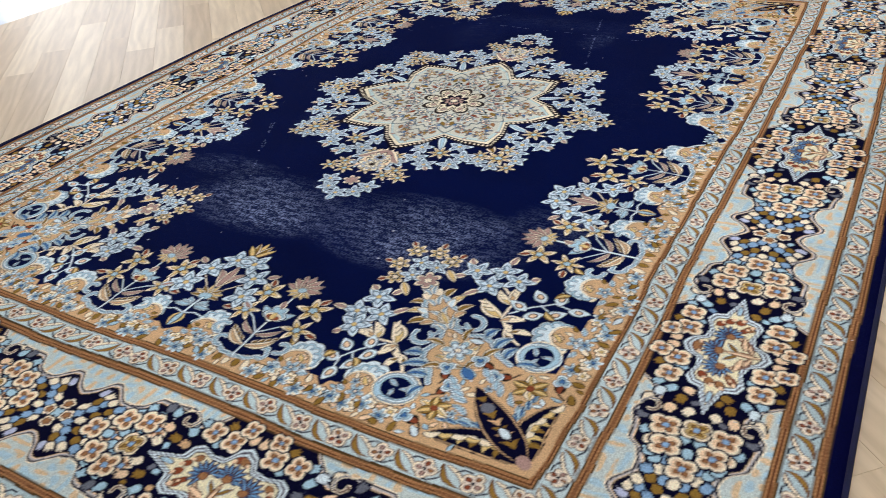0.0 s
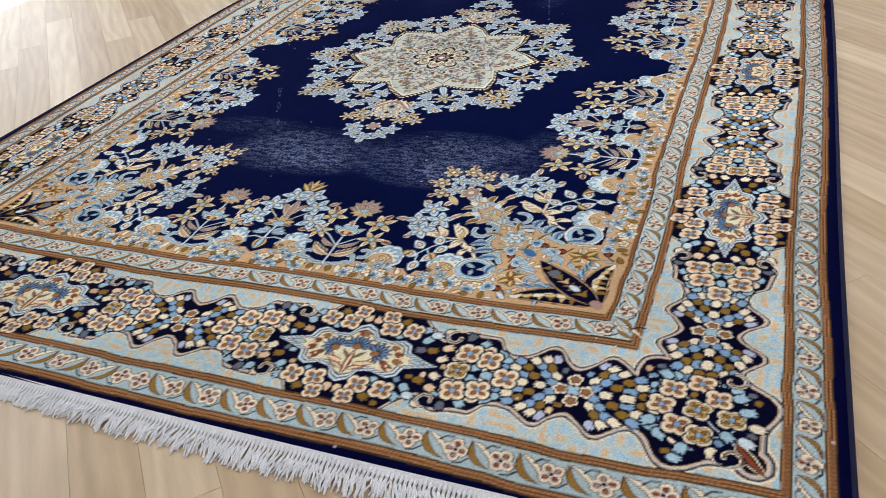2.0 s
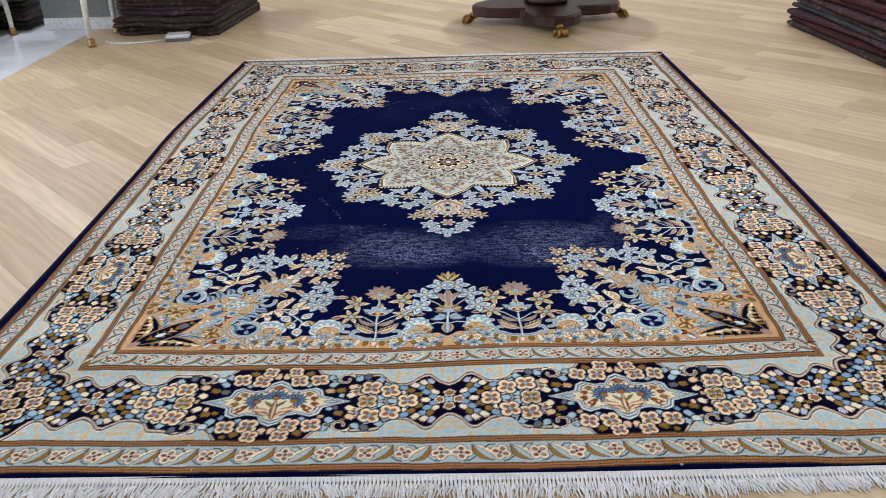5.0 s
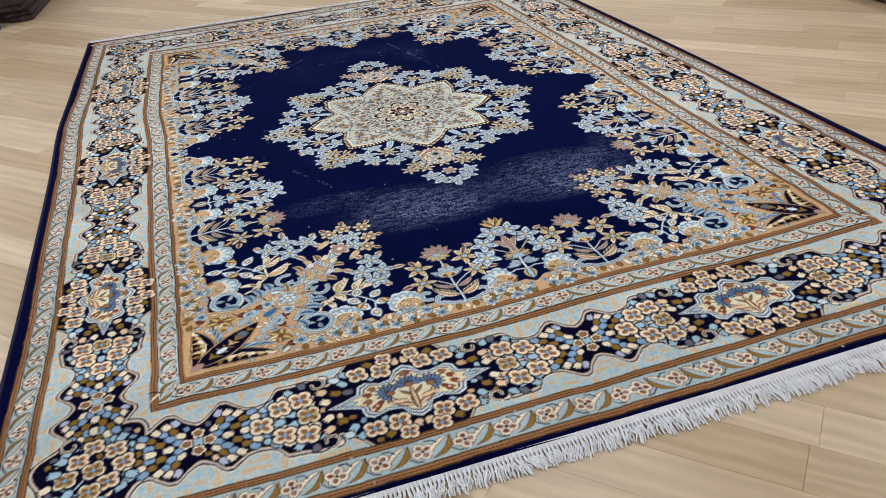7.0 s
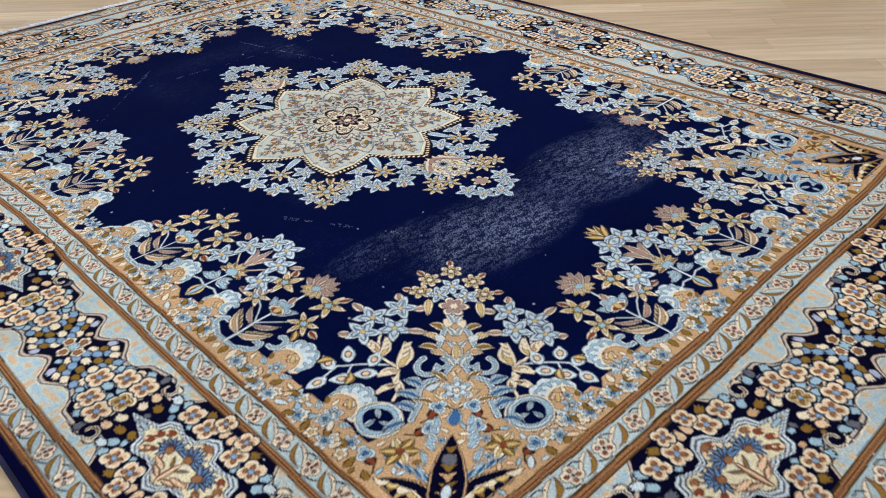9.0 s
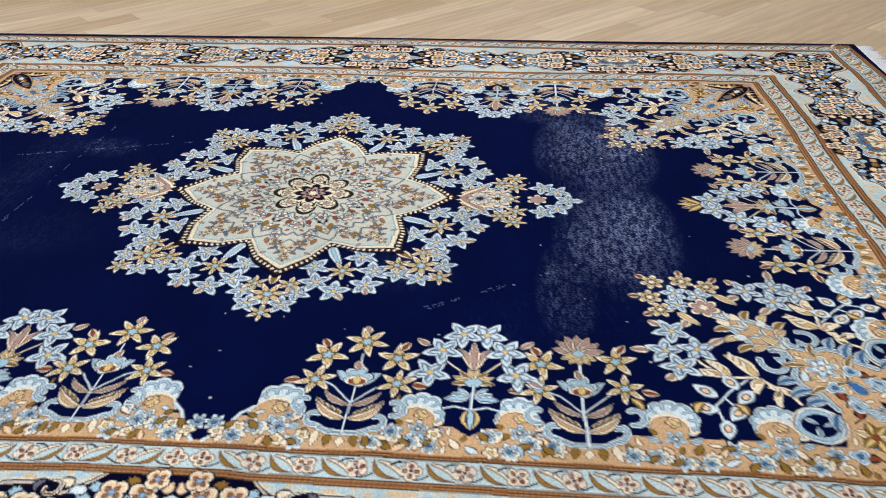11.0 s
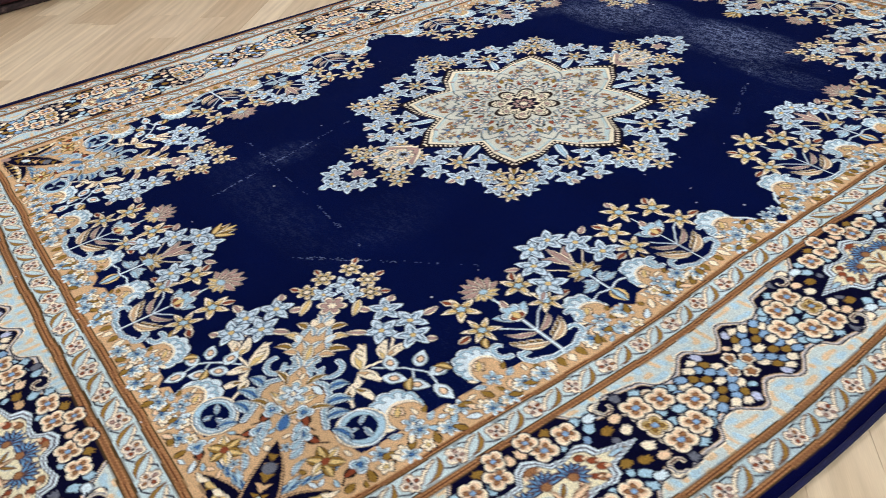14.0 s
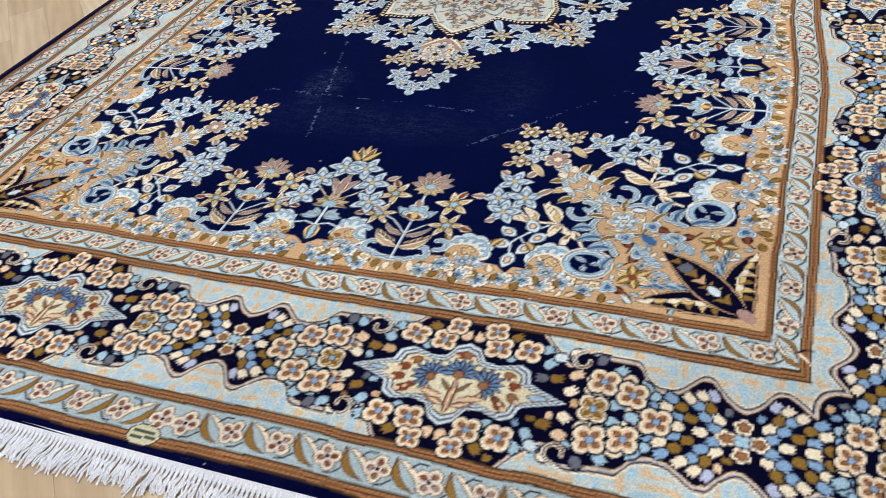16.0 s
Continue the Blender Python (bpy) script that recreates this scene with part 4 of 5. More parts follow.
# small buds, leaves and blue flowers on what is left of the sand ground
for k, pen in enumerate(edge_pens()):
    for n in range(3600):
        s0, d0 = (rnd.uniform(0, 0.42), rnd.uniform(-0.01, 0.42)) if n % 2 else (rnd.uniform(0.2, 1.37 if k else 0.9), rnd.uniform(-0.014, 0.07))
        size = 0.0125 if n < 1500 else 0.008
        if bare(pen, s0, d0, size, TAN):
            if n % 5 == 0:
                pen.bloom(s0, d0, size * 1.3, 5, [(1, PALE), (0.75, SKY), (0.35, BLUE)], rnd.random() * 3, 1.1, 0.4)
            else:
                pen.sprig(s0, d0, size * 1.15, rnd.random() * 3, rnd.choice((CREAM, CREAM, OLIVE, PEACH, SKY, PALE)))


# -- the medallion --
def polar(r, a):
    return r * math.cos(radians(a)), r * math.sin(radians(a))


def star_outline(k):
    out = []
    for j in range(16):
        r = (0.364 if j % 2 == 0 else 0.262) * k + (0.0 if j % 2 else (k - 1) * 0.1)
        out.append(polar(r, j * 22.5))
        nr = (0.262 if j % 2 == 0 else 0.364) * k
        out.append(polar((r + nr) / 2 * 0.985 + (0.008 if j % 2 == 0 else 0.008), j * 22.5 + 11.25))
    return out


for j in range(-1, 10):
    a = 22.5 * j
    if j % 2:  # sprays that grow from each notch
        for q in (-1, 1):
            plain.leaf(*polar(0.275, a), *polar(0.375, a + 12 * q), 0.017, [(1, INK), (0.9, ASH), (0.6, PALE)], 0.15 * q)
            plain.lily(*polar(0.358, a + 9.5 * q), 0.034, a, LILAC)
            plain.lily(*polar(0.424, a + 9.6 * q), 0.035, a + 1, LILAC)
            plain.lily(*polar(0.468, a + 4.6 * q), 0.034, a + 2, SKY)
            plain.leaf(*polar(0.48, a + 4 * q), *polar(0.505, a + 3 * q), 0.009, [(1, CREAM), (0.5, MAUVE)])
        plain.leaf(*polar(0.27, a), *polar(0.38, a), 0.012, [(1, PALE), (0.5, SKY)])
        plain.star(*polar(0.392, a), 0.036, a, 7)
    else:
        tip = abs(a % 90 - 45) < 1
        for q in (-1, 1):
            plain.lily(*polar(0.462, a + 7.6 * q), 0.03, a, SKY)
            plain.star(*polar(0.43, a + 5.4 * q), 0.03, a + q, 6)
            plain.lily(*polar(0.505, a + 4.4 * q), 0.029, a + 2, LILAC)
        plain.star(*polar(0.468, a), 0.042, a, 7)
        plain.star(*polar(0.535, a), 0.028, a, 6)
        plain.leaf(*polar(0.37, a), *polar(0.43, a), 0.016, [(1, INK), (0.85, CREAM), (0.5, OLIVE)])
# pendants at the two long ends
for q in (-1, 1):
    plain.leaf(0, 0.40, q * 0.07, 0.47, 0.022, [(1, CREAM), (0.6, MAUVE)], 0.1 * q)
    for x, y, r in ((0.088, 0.51, 0.03), (0.118, 0.545, 0.03), (0.066, 0.55, 0.03)):
        plain.star(q * x, y, r, x * 30, 6)
    for x, y, r in ((0.066, 0.62, 0.031), (0.044, 0.66, 0.031)):
        plain.lily(q * x, y, r, x * 70, SKY)
    plain.leaf(q * 0.02, 0.43, q * 0.045, 0.53, 0.014, [(1, CREAM), (0.6, PEACH)])
plain.bloom(0, 0.50, 0.05, 8, [(1, INK), (0.9, IVORY), (0.66, LILAC), (0.46, IVORY), (0.24, DARK)], 0, 1.0, 0.5)
plain.bloom(0, 0.452, 0.036, 8, [(1, INK), (0.9, IVORY), (0.6, LILAC), (0.36, DARK)], 0, 1.0, 0.5)
plain.bloom(0, 0.605, 0.03, 6, [(1, INK), (0.9, CREAM), (0.7, MAUVE)], 0, 0.9, 0.4)
plain.lily(0, 0.685, 0.03, 0.2, SKY)
plain.leaf(0, 0.7, 0, 0.725, 0.013, [(1, PALE), (0.5, SKY)])
for k, colour in ((1.085, INK), (1.06, DARK), (1.0, IVORY)):
    plain.shape(star_outline(k), colour)
rim = star_outline(1.032)
for (ax, ay), (bx, by) in zip(rim, rim[1:] + rim[:1]):
    for k in range(6):
        t = (k + 0.5) / 6
        x, y = ax + (bx - ax) * t, ay + (by - ay) * t
        if x > -0.02 and y > -0.02:
            plain.ellipse(x, y, 0.0056, 0.0032, math.atan2(by - ay, bx - ax) + 1.1, CREAM)
for k, colour in ((0.965, srgb(196, 212, 208)), (0.925, srgb(212, 210, 194))):
    plain.shape(star_outline(k), colour)
# tracery inside: rings of small flowers and scrolls, eightfold
for j in range(-1, 6):
    a = 45.0 * j
    for r, d, size in ((0.285, 0, 0.026), (0.255, 7, 0.021), (0.255, -7, 0.021), (0.318, 0, 0.017)):
        plain.bloom(*polar(r, a + d), size, 5, [(1, CREAM), (0.86, RUST), (0.55, GOLD), (0.3, CREAM)], a, 1.4, 0.25)
    for r, d, size in ((0.215, 11, 0.022), (0.215, -11, 0.022), (0.165, 0, 0.026), (0.13, 22.5, 0.024), (0.19, 22.5, 0.02)):
        x, y = polar(r, a + d)
        plain.bloom(x, y, size, 5, [(1, PALE), (0.85, ASH), (0.68, CREAM), (0.34, MAUVE)], a + d, 1.0, 0.4)
    for q in (-1, 1):
        for r0, w in ((0.20, 0.0045), (0.235, 0.004), (0.15, 0.0045), (0.12, 0.004)):
            plain.stroke([polar(r0 + 0.018 * math.sin(t * 1.3), a + q * t * 3.8) for t in range(7)], w, srgb(120, 140, 140))
        plain.stroke([polar(0.225 + 0.012 * t, a + q * (11 - 1.4 * t)) for t in range(7)], 0.004, srgb(110, 130, 134))
        for t in range(9):
            plain.leaf(*polar(0.13 + 0.02 * t, a + q * (20 - 2.2 * t)), *polar(0.142 + 0.02 * t, a + q * (23 - 2.2 * t)), 0.005, [(1, (ASH, DARK, OLIVE, BLUE)[t % 4])])
            plain.leaf(*polar(0.12 + 0.022 * t, a + q * (4 + (t % 3) * 2.5)), *polar(0.132 + 0.022 * t, a + q * (7 + (t % 3) * 2.5)), 0.0045, [(1, (STRIPE, ASH, MAUVE)[t % 3])])
        plain.leaf(*polar(0.17, a + 16 * q), *polar(0.2, a + 20 * q), 0.008, [(1, OLIVE)])
        plain.leaf(*polar(0.235, a + 15 * q), *polar(0.262, a + 12 * q), 0.007, [(1, STRIPE)])
        plain.leaf(*polar(0.14, a + 9 * q), *polar(0.165, a + 11 * q), 0.007, [(1, RUST)])
plain.bloom(0, 0, 0.112, 8, [(1, DARK), (0.88, IVORY), (0.78, DARK), (0.66, IVORY), (0.46, DARK)], 0, 0.8, 0.62)
for j in range(-1, 6):
    plain.bloom(*polar(0.072, 45 * j), 0.024, 5, [(1, DARK), (0.84, IVORY), (0.5, MAUVE)], j, 1.0, 0.4)
plain.bloom(0, 0, 0.045, 8, [(1, INK), (0.74, MAUVE), (0.5, INK), (0.3, IVORY)], 0, 0.8, 0.5)


# -- every motif has its dark outline of a knot or two --
def outlined(sheet, where):
    lum = sheet @ np.array((0.3, 0.5, 0.2), dtype=np.float32)
    edge = np.zeros(lum.shape, dtype=bool)
    for dy, dx in ((1, 0), (0, 1), (-1, 0), (0, -1)):
        other = np.roll(sheet, (dy, dx), axis=(0, 1))
        ol = np.roll(lum, (dy, dx), axis=(0, 1))
        edge |= (np.abs(sheet - other).sum(axis=2) > 0.42) & (lum > 0.14) & (ol > 0.14) & (lum <= ol + 1e-6)
    edge |= np.roll(edge, 1, axis=1) & (lum > 0.14) & (ring >= 1)
    edge &= where
    out = sheet.copy()
    line = np.where((ring < 0)[..., None], np.array(INK, dtype=np.float32), np.array(srgb(104, 66, 48), dtype=np.float32))
    out[edge] = sheet[edge] * 0.2 + line[edge] * 0.8
    return out


wool = outlined(wool, (ring < 0) | ((ring >= 1) & (ring < 2)) | ((ring >= 3) & (ring < 4) & (g < 0.003)) | ((ring >= 5) & (ring < 6)))


# -- the whole sheet from the quarter, with the weaver's small unevenness and the wear of years --
def smooth_noise(ny, nx, cy, cx, seed):
    """Soft noise, 0 to 1, with about cy by cx waves."""
    g = np.random.RandomState(seed).rand(cy + 3, cx + 3).astype(np.float32)
    y, x = np.linspace(0, cy, ny), np.linspace(0, cx, nx)
    iy, ix = y.astype(int), x.astype(int)
    fy, fx = (y - iy)[:, None], (x - ix)[None, :]
    fy, fx = fy * fy * (3 - 2 * fy), fx * fx * (3 - 2 * fx)
    a, b, c, d = g[iy][:, ix], g[iy][:, ix + 1], g[iy + 1][:, ix], g[iy + 1][:, ix + 1]
    return (a * (1 - fx) + b * fx) * (1 - fy) + (c * (1 - fx) + d * fx) * fy


full = np.concatenate([wool[:, ::-1], wool], axis=1)
full = np.concatenate([full[::-1], full], axis=0)
fy, fx = full.shape[:2]
wy = np.arange(fy)[:, None] + ((smooth_noise(fy, fx, 60, 44, 3) - 0.5) * 3.5 + (smooth_noise(fy, fx, 9, 7, 4) - 0.5) * 12)
wx = np.arange(fx)[None, :] + ((smooth_noise(fy, fx, 60, 44, 5) - 0.5) * 3.5 + (smooth_noise(fy, fx, 9, 7, 6) - 0.5) * 8)
full = full[np.clip(wy, 0, fy - 1).astype(int), np.clip(wx, 0, fx - 1).astype(int)]
knots = (full[0::2, 0::2] + full[1::2, 0::2] + full[0::2, 1::2] + full[1::2, 1::2]) / 4
ky, kx = knots.shape[:2]
KX = (np.arange(kx) + 0.5) / kx * 2 * HALF_W - HALF_W
KY = (np.arange(ky) + 0.5) / ky * 2 * HALF_L - HALF_L
KXX, KYY = np.meshgrid(KX, KY)


def patch(cx, cy, rx, ry):
    return np.clip(1.3 - np.hypot((KXX - cx) / rx / 1.25, (KYY - cy) / ry / 1.25) ** 1.5 * 1.3, 0, 1)


# the weaver's small panel in the outer guard, its writing only bars
panel = ((KXX - 0.04) / 0.031) ** 2 + ((KYY - 1.829) / 0.02) ** 2
knots[panel < 1.12] = srgb(84, 70, 56)
knots[panel < 0.95] = srgb(214, 208, 176)
for bx, by, bw in ((0.026, 1.833, 0.01), (0.05, 1.836, 0.012), (0.036, 1.822, 0.016), (0.058, 1.824, 0.006)):
    knots[(np.abs(KXX - bx) < bw) & (np.abs(KYY - by) < 0.0032)] = srgb(96, 104, 84)
# worn places: the pale warp shows through in fine threads
threads = smooth_noise(ky, kx, 610, 130, 11) * 0.45 + np.random.RandomState(12).rand(ky, kx) * 0.55
blot = smooth_noise(ky, kx, 34, 26, 13)
worn = np.zeros((ky, kx))
for cx, cy, rx, ry, amount in WORN:
    worn = np.maximum(worn, patch(cx, cy, rx, ry) * amount)
alpha = np.clip((threads - 0.46) * 3.2, 0, 1) * np.clip(worn * (0.3 + blot), 0, 1) * 0.85 + worn * blot * 0.06
alpha += np.clip((threads - 0.72) * 4.0, 0, 1) * np.clip((smooth_noise(ky, kx, 14, 10, 15) - 0.55) * 3, 0, 1) * 0.07
# fine scratches along the old fold lines
for x0, y0, x1, y1 in ((-0.55, 0.62, -0.2, 0.95), (0.3, 0.45, 0.18, 0.95), (-0.3, 0.78, 0.42, 0.74), (-0.5, -0.35, -0.3, -0.7)):
    t = ((KXX - x0) * (x1 - x0) + (KYY - y0) * (y1 - y0)) / ((x1 - x0) ** 2 + (y1 - y0) ** 2)
    away = np.abs((KXX - x0) * (y1 - y0) - (KYY - y0) * (x1 - x0)) / math.hypot(x1 - x0, y1 - y0) + (smooth_noise(ky, kx, 90, 70, 18) - 0.5) * 0.012
    alpha += (np.abs(away) < 0.0022) * (t > 0) * (t < 1) * (threads > 0.6) * 0.4
is_field = (np.abs(knots - np.array(NAVY)).max(axis=2) < 0.03)
alpha = np.clip(alpha, 0, 0.8) * is_field
knots = knots * (1 - alpha[..., None]) + np.array(srgb(150, 162, 192)) * alpha[..., None]
# specks of lint
lint = np.random.RandomState(23)
for k in range(140):
    a, b = lint.randint(4, ky - 4), lint.randint(4, kx - 4)
    knots[a:a + 1 + k % 2, b:b + 1 + (k // 2) % 2] = knots[a, b] * 0.35 + 0.45
# shades of different dye lots, row by row, and single knots a little off
lot = 0.93 + 0.14 * smooth_noise(ky, kx, 46, 2, 16)
knots = np.clip(knots, 0, 1) ** 1.14 * 1.1 * lot[..., None] * (0.9 + 0.2 * np.random.RandomState(17).rand(ky, kx)[..., None])


def relief(x, y):
    """The sheet's gentle waves over the floor."""
    return 0.0022 * np.sin(x * 3.1 + y * 1.7) * np.sin(y * 2.3 - x * 0.8)


rug = thing("rug", "navy wool rug with ivory star medallion and floral borders, slightly worn", "rug")
zz = relief(KXX, KYY)
edge_in = np.minimum(np.minimum(np.arange(kx)[None, :], np.arange(kx)[::-1][None, :]), np.minimum(np.arange(ky)[:, None], np.arange(ky)[::-1][:, None]))
zz = np.where(edge_in == 0, FLOOR_Z + 0.001, zz - 0.004 * np.exp(-edge_in / 2.0))
sway = edge_sway(KXX, KYY)
co = np.stack([KXX + sway[0], KYY + sway[1], zz], axis=-1).astype(np.float32).reshape(-1, 3)
idx = np.arange(ky * kx).reshape(ky, kx)
quads = np.stack([idx[:-1, :-1], idx[:-1, 1:], idx[1:, 1:], idx[1:, :-1]], axis=-1).reshape(-1, 4)
me = bpy.data.meshes.new("woven_face")
me.vertices.add(len(co))
me.vertices.foreach_set("co", co.ravel())
me.loops.add(quads.size)
me.loops.foreach_set("vertex_index", quads.ravel().astype(np.int32))
me.polygons.add(len(quads))
me.polygons.foreach_set("loop_start", (np.arange(len(quads)) * 4).astype(np.int32))
me.polygons.foreach_set("use_smooth", np.ones(len(quads), dtype=bool))
me.update()
att = me.attributes.new("wool", "FLOAT_COLOR", "POINT")
att.data.foreach_set("color", np.concatenate([knots.reshape(-1, 3), np.ones((ky * kx, 1))], axis=1).astype(np.float32).ravel())
me.materials.append(PILE)
pile = new("woven_face", me)
pile.parent = rug
tagged(pile, "short wool pile in navy, pale blue, ivory and sand")

# the corded sides
for q in (-1, 1):
    bm = bmesh.new()
    pts = []
    for k in range(61):
        y = -HALF_L + 0.004 + (2 * HALF_L - 0.008) * k / 60
        s = edge_sway(np.array(q * HALF_W), np.array(y))
        pts.append((q * HALF_W + float(s[0]), y + float(s[1]), -0.0062 + float(relief(q * HALF_W, y)) * 0.5))
    tube(bm, pts, [0.0058] * 61, 8)
    part("side_cord", bm, NAVY_WOOL, rug, "navy overcast wool side cord", True)


# the knotted fringes
def fringe(q):
    r = random.Random(21 + q)
    bm = bmesh.new()
    n = 300
    lean = 0.0
    band = []
    for k in range(n + 1):
        x = -HALF_W + 0.01 + (2 * HALF_W - 0.02) * k / n
        s = edge_sway(np.array(x), np.array(q * HALF_L))
        band.append((x + float(s[0]), q * HALF_L + float(s[1])))
    for (ax, ay), (bx, by) in zip(band, band[1:]):
        lean = lean * 0.93 + r.uniform(-0.0065, 0.0065)
        if r.random() < 0.008:
            continue
        x, ln = (ax + bx) / 2, r.uniform(0.036, 0.05) + 0.005 * math.sin(ax * 5)
        lift = r.uniform(0.0, 0.006)
        for strand in range(3):
            ox, dx = (strand - 1) * 0.0025, lean + r.uniform(-0.0045, 0.0045)
            l2, kink = ln * r.uniform(0.78, 1.08), r.uniform(-0.004, 0.004)
            pts = [(x + ox * 0.3, ay - q * 0.006, -0.003), (x + ox * 0.35, ay + q * 0.008, -0.005), (x + ox * 0.5, ay + q * 0.014, -0.006),
                   (x + ox * 1.1 + dx * 0.3 + kink, ay + q * (0.014 + l2 * 0.35), FLOOR_Z + 0.004 + lift), (x + ox * 1.2 + dx * 0.65 - kink, ay + q * (0.014 + l2 * 0.68), FLOOR_Z + 0.003 + lift), (x + ox * 1.3 + dx, ay + q * (0.014 + l2), FLOOR_Z + 0.002)]
            tube(bm, pts, [0.0016, 0.0022, 0.0018, 0.0023, 0.0022, 0.0016], 5)
        bmesh.ops.create_icosphere(bm, subdivisions=1, radius=0.0034, matrix=Matrix.Translation((x, ay + q * 0.011, -0.0055)))
    ob = part("fringe", bm, COTTON, rug, "white knotted cotton fringe")
    tagged(ob, kind="stuff")
    bm = bmesh.new()
    for (ax, ay), (bx, by) in zip(band[::6], band[6::6]):
        vs = [bm.verts.new(p) for p in ((ax, ay - q * 0.008, 0.0), (bx, by - q * 0.008, 0.0), (bx, by + q * 0.006, -0.006), (ax, ay + q * 0.006, -0.006))]
        bm.faces.new(vs if q > 0 else vs[::-1])
    bmesh.ops.remove_doubles(bm, verts=bm.verts, dist=1e-5)
    part("end_band", bm, COTTON, rug, "narrow white flat-woven end band", True)


fringe(1)
fringe(-1)


# ---- furniture at the far side ----
def claw_foot(bm, place, turn):
    """A cast paw: toes round a ball, and a cuff."""
    m = Matrix.Translation(place) @ Matrix.Rotation(turn, 4, "Z")
    for k in range(4):
        a = radians(-48 + 32 * k)
        pts = [m @ Vector((0.01 * math.cos(a), 0.028 * math.sin(a), 0.05)), m @ Vector((0.05 * math.cos(a), 0.05 * math.sin(a), 0.042)), m @ Vector((0.074 * math.cos(a), 0.066 * math.sin(a), 0.008))]
        tube(bm, [tuple(p) for p in pts], [0.017, 0.019, 0.009], 8)
    bmesh.ops.create_icosphere(bm, subdivisions=2, radius=0.034, matrix=m @ Matrix.Translation((0.022, 0, 0.034)))
    tube(bm, [tuple(m @ Vector(p)) for p in ((-0.09, 0, 0.075), (-0.04, 0, 0.07), (0.005, 0, 0.05))], [0.026, 0.03, 0.028], 10)


def pedestal_table():
    t = thing("pedestal_table", "round dark mahogany pedestal table with brass claw feet", "table", (0.744, 2.956, FLOOR_Z), 0)
    bm = bmesh.new()
    lathe(bm, [(0.50, 0.735), (0.56, 0.74), (0.575, 0.752), (0.572, 0.768), (0.55, 0.775), (0.3, 0.775)], 56)
    part("tabletop", bm, DARK_WOOD, t, smooth=False)
    bm = bmesh.new()
    lathe(bm, [(0.47, 0.66), (0.49, 0.665), (0.49, 0.735), (0.47, 0.735)], 48)
    part("apron", bm, DARK_WOOD, t)
    bm = bmesh.new()
    lathe(bm, [(0.16, 0.14), (0.17, 0.17), (0.12, 0.2), (0.08, 0.26), (0.075, 0.34), (0.11, 0.44), (0.12, 0.5), (0.08, 0.58), (0.09, 0.62), (0.2, 0.66)], 32)
    part("column", bm, DARK_WOOD, t, smooth=True)
    bm = bmesh.new()
    corners = [math.atan2(-0.62, 0.043) + k * math.pi / 2 for k in range(4)]
    n = 48
    rings = []
    for z, grow in ((0.062, -0.012), (0.07, 0.0), (0.122, 0.0), (0.135, -0.02)):
        ring_v = []
        for k in range(n):
            a = k * math.tau / n
            c = max(math.cos(a - q) for q in corners)
            r = 0.28 + 0.28 * max(0.0, (c - 0.70) / 0.30) ** 1.6 + grow
            ring_v.append(bm.verts.new((r * math.cos(a), r * math.sin(a), z)))
        rings.append(ring_v)
    for a, b in zip(rings, rings[1:]):
        for k in range(n):
            bm.faces.new((a[k], a[(k + 1) % n], b[(k + 1) % n], b[k]))
    bm.faces.new(rings[0][::-1])
    bm.faces.new(rings[-1])
    part("plinth", bm, DARK_WOOD, t)
    for q in corners:
        bm = bmesh.new()
        claw_foot(bm, (0.56 * math.cos(q), 0.56 * math.sin(q), 0), q)
        part("claw_foot", bm, BRASS, t, "cast brass claw foot", True)


pedestal_table()


def cabriole(bm, foot, top, out):
    """A slender curved leg from the floor to the rail."""
    f, t, o = Vector(foot), Vector(top), Vector(out)
    pts, rad = [], []
    for k in range(13):
        s = k / 12
        pts.append(tuple(f.lerp(t, s) + o * (0.05 * math.sin(math.pi * s) * (2 * s - 0.75))))
        rad.append(0.017 + 0.02 * s ** 1.5)
    tube(bm, pts, rad, 10)


def gilt_shoe(bm, place):
    lathe(bm, [(0.02, 0.0), (0.03, 0.004), (0.032, 0.016), (0.022, 0.024), (0.026, 0.036), (0.024, 0.05), (0.018, 0.055)], 14, place)


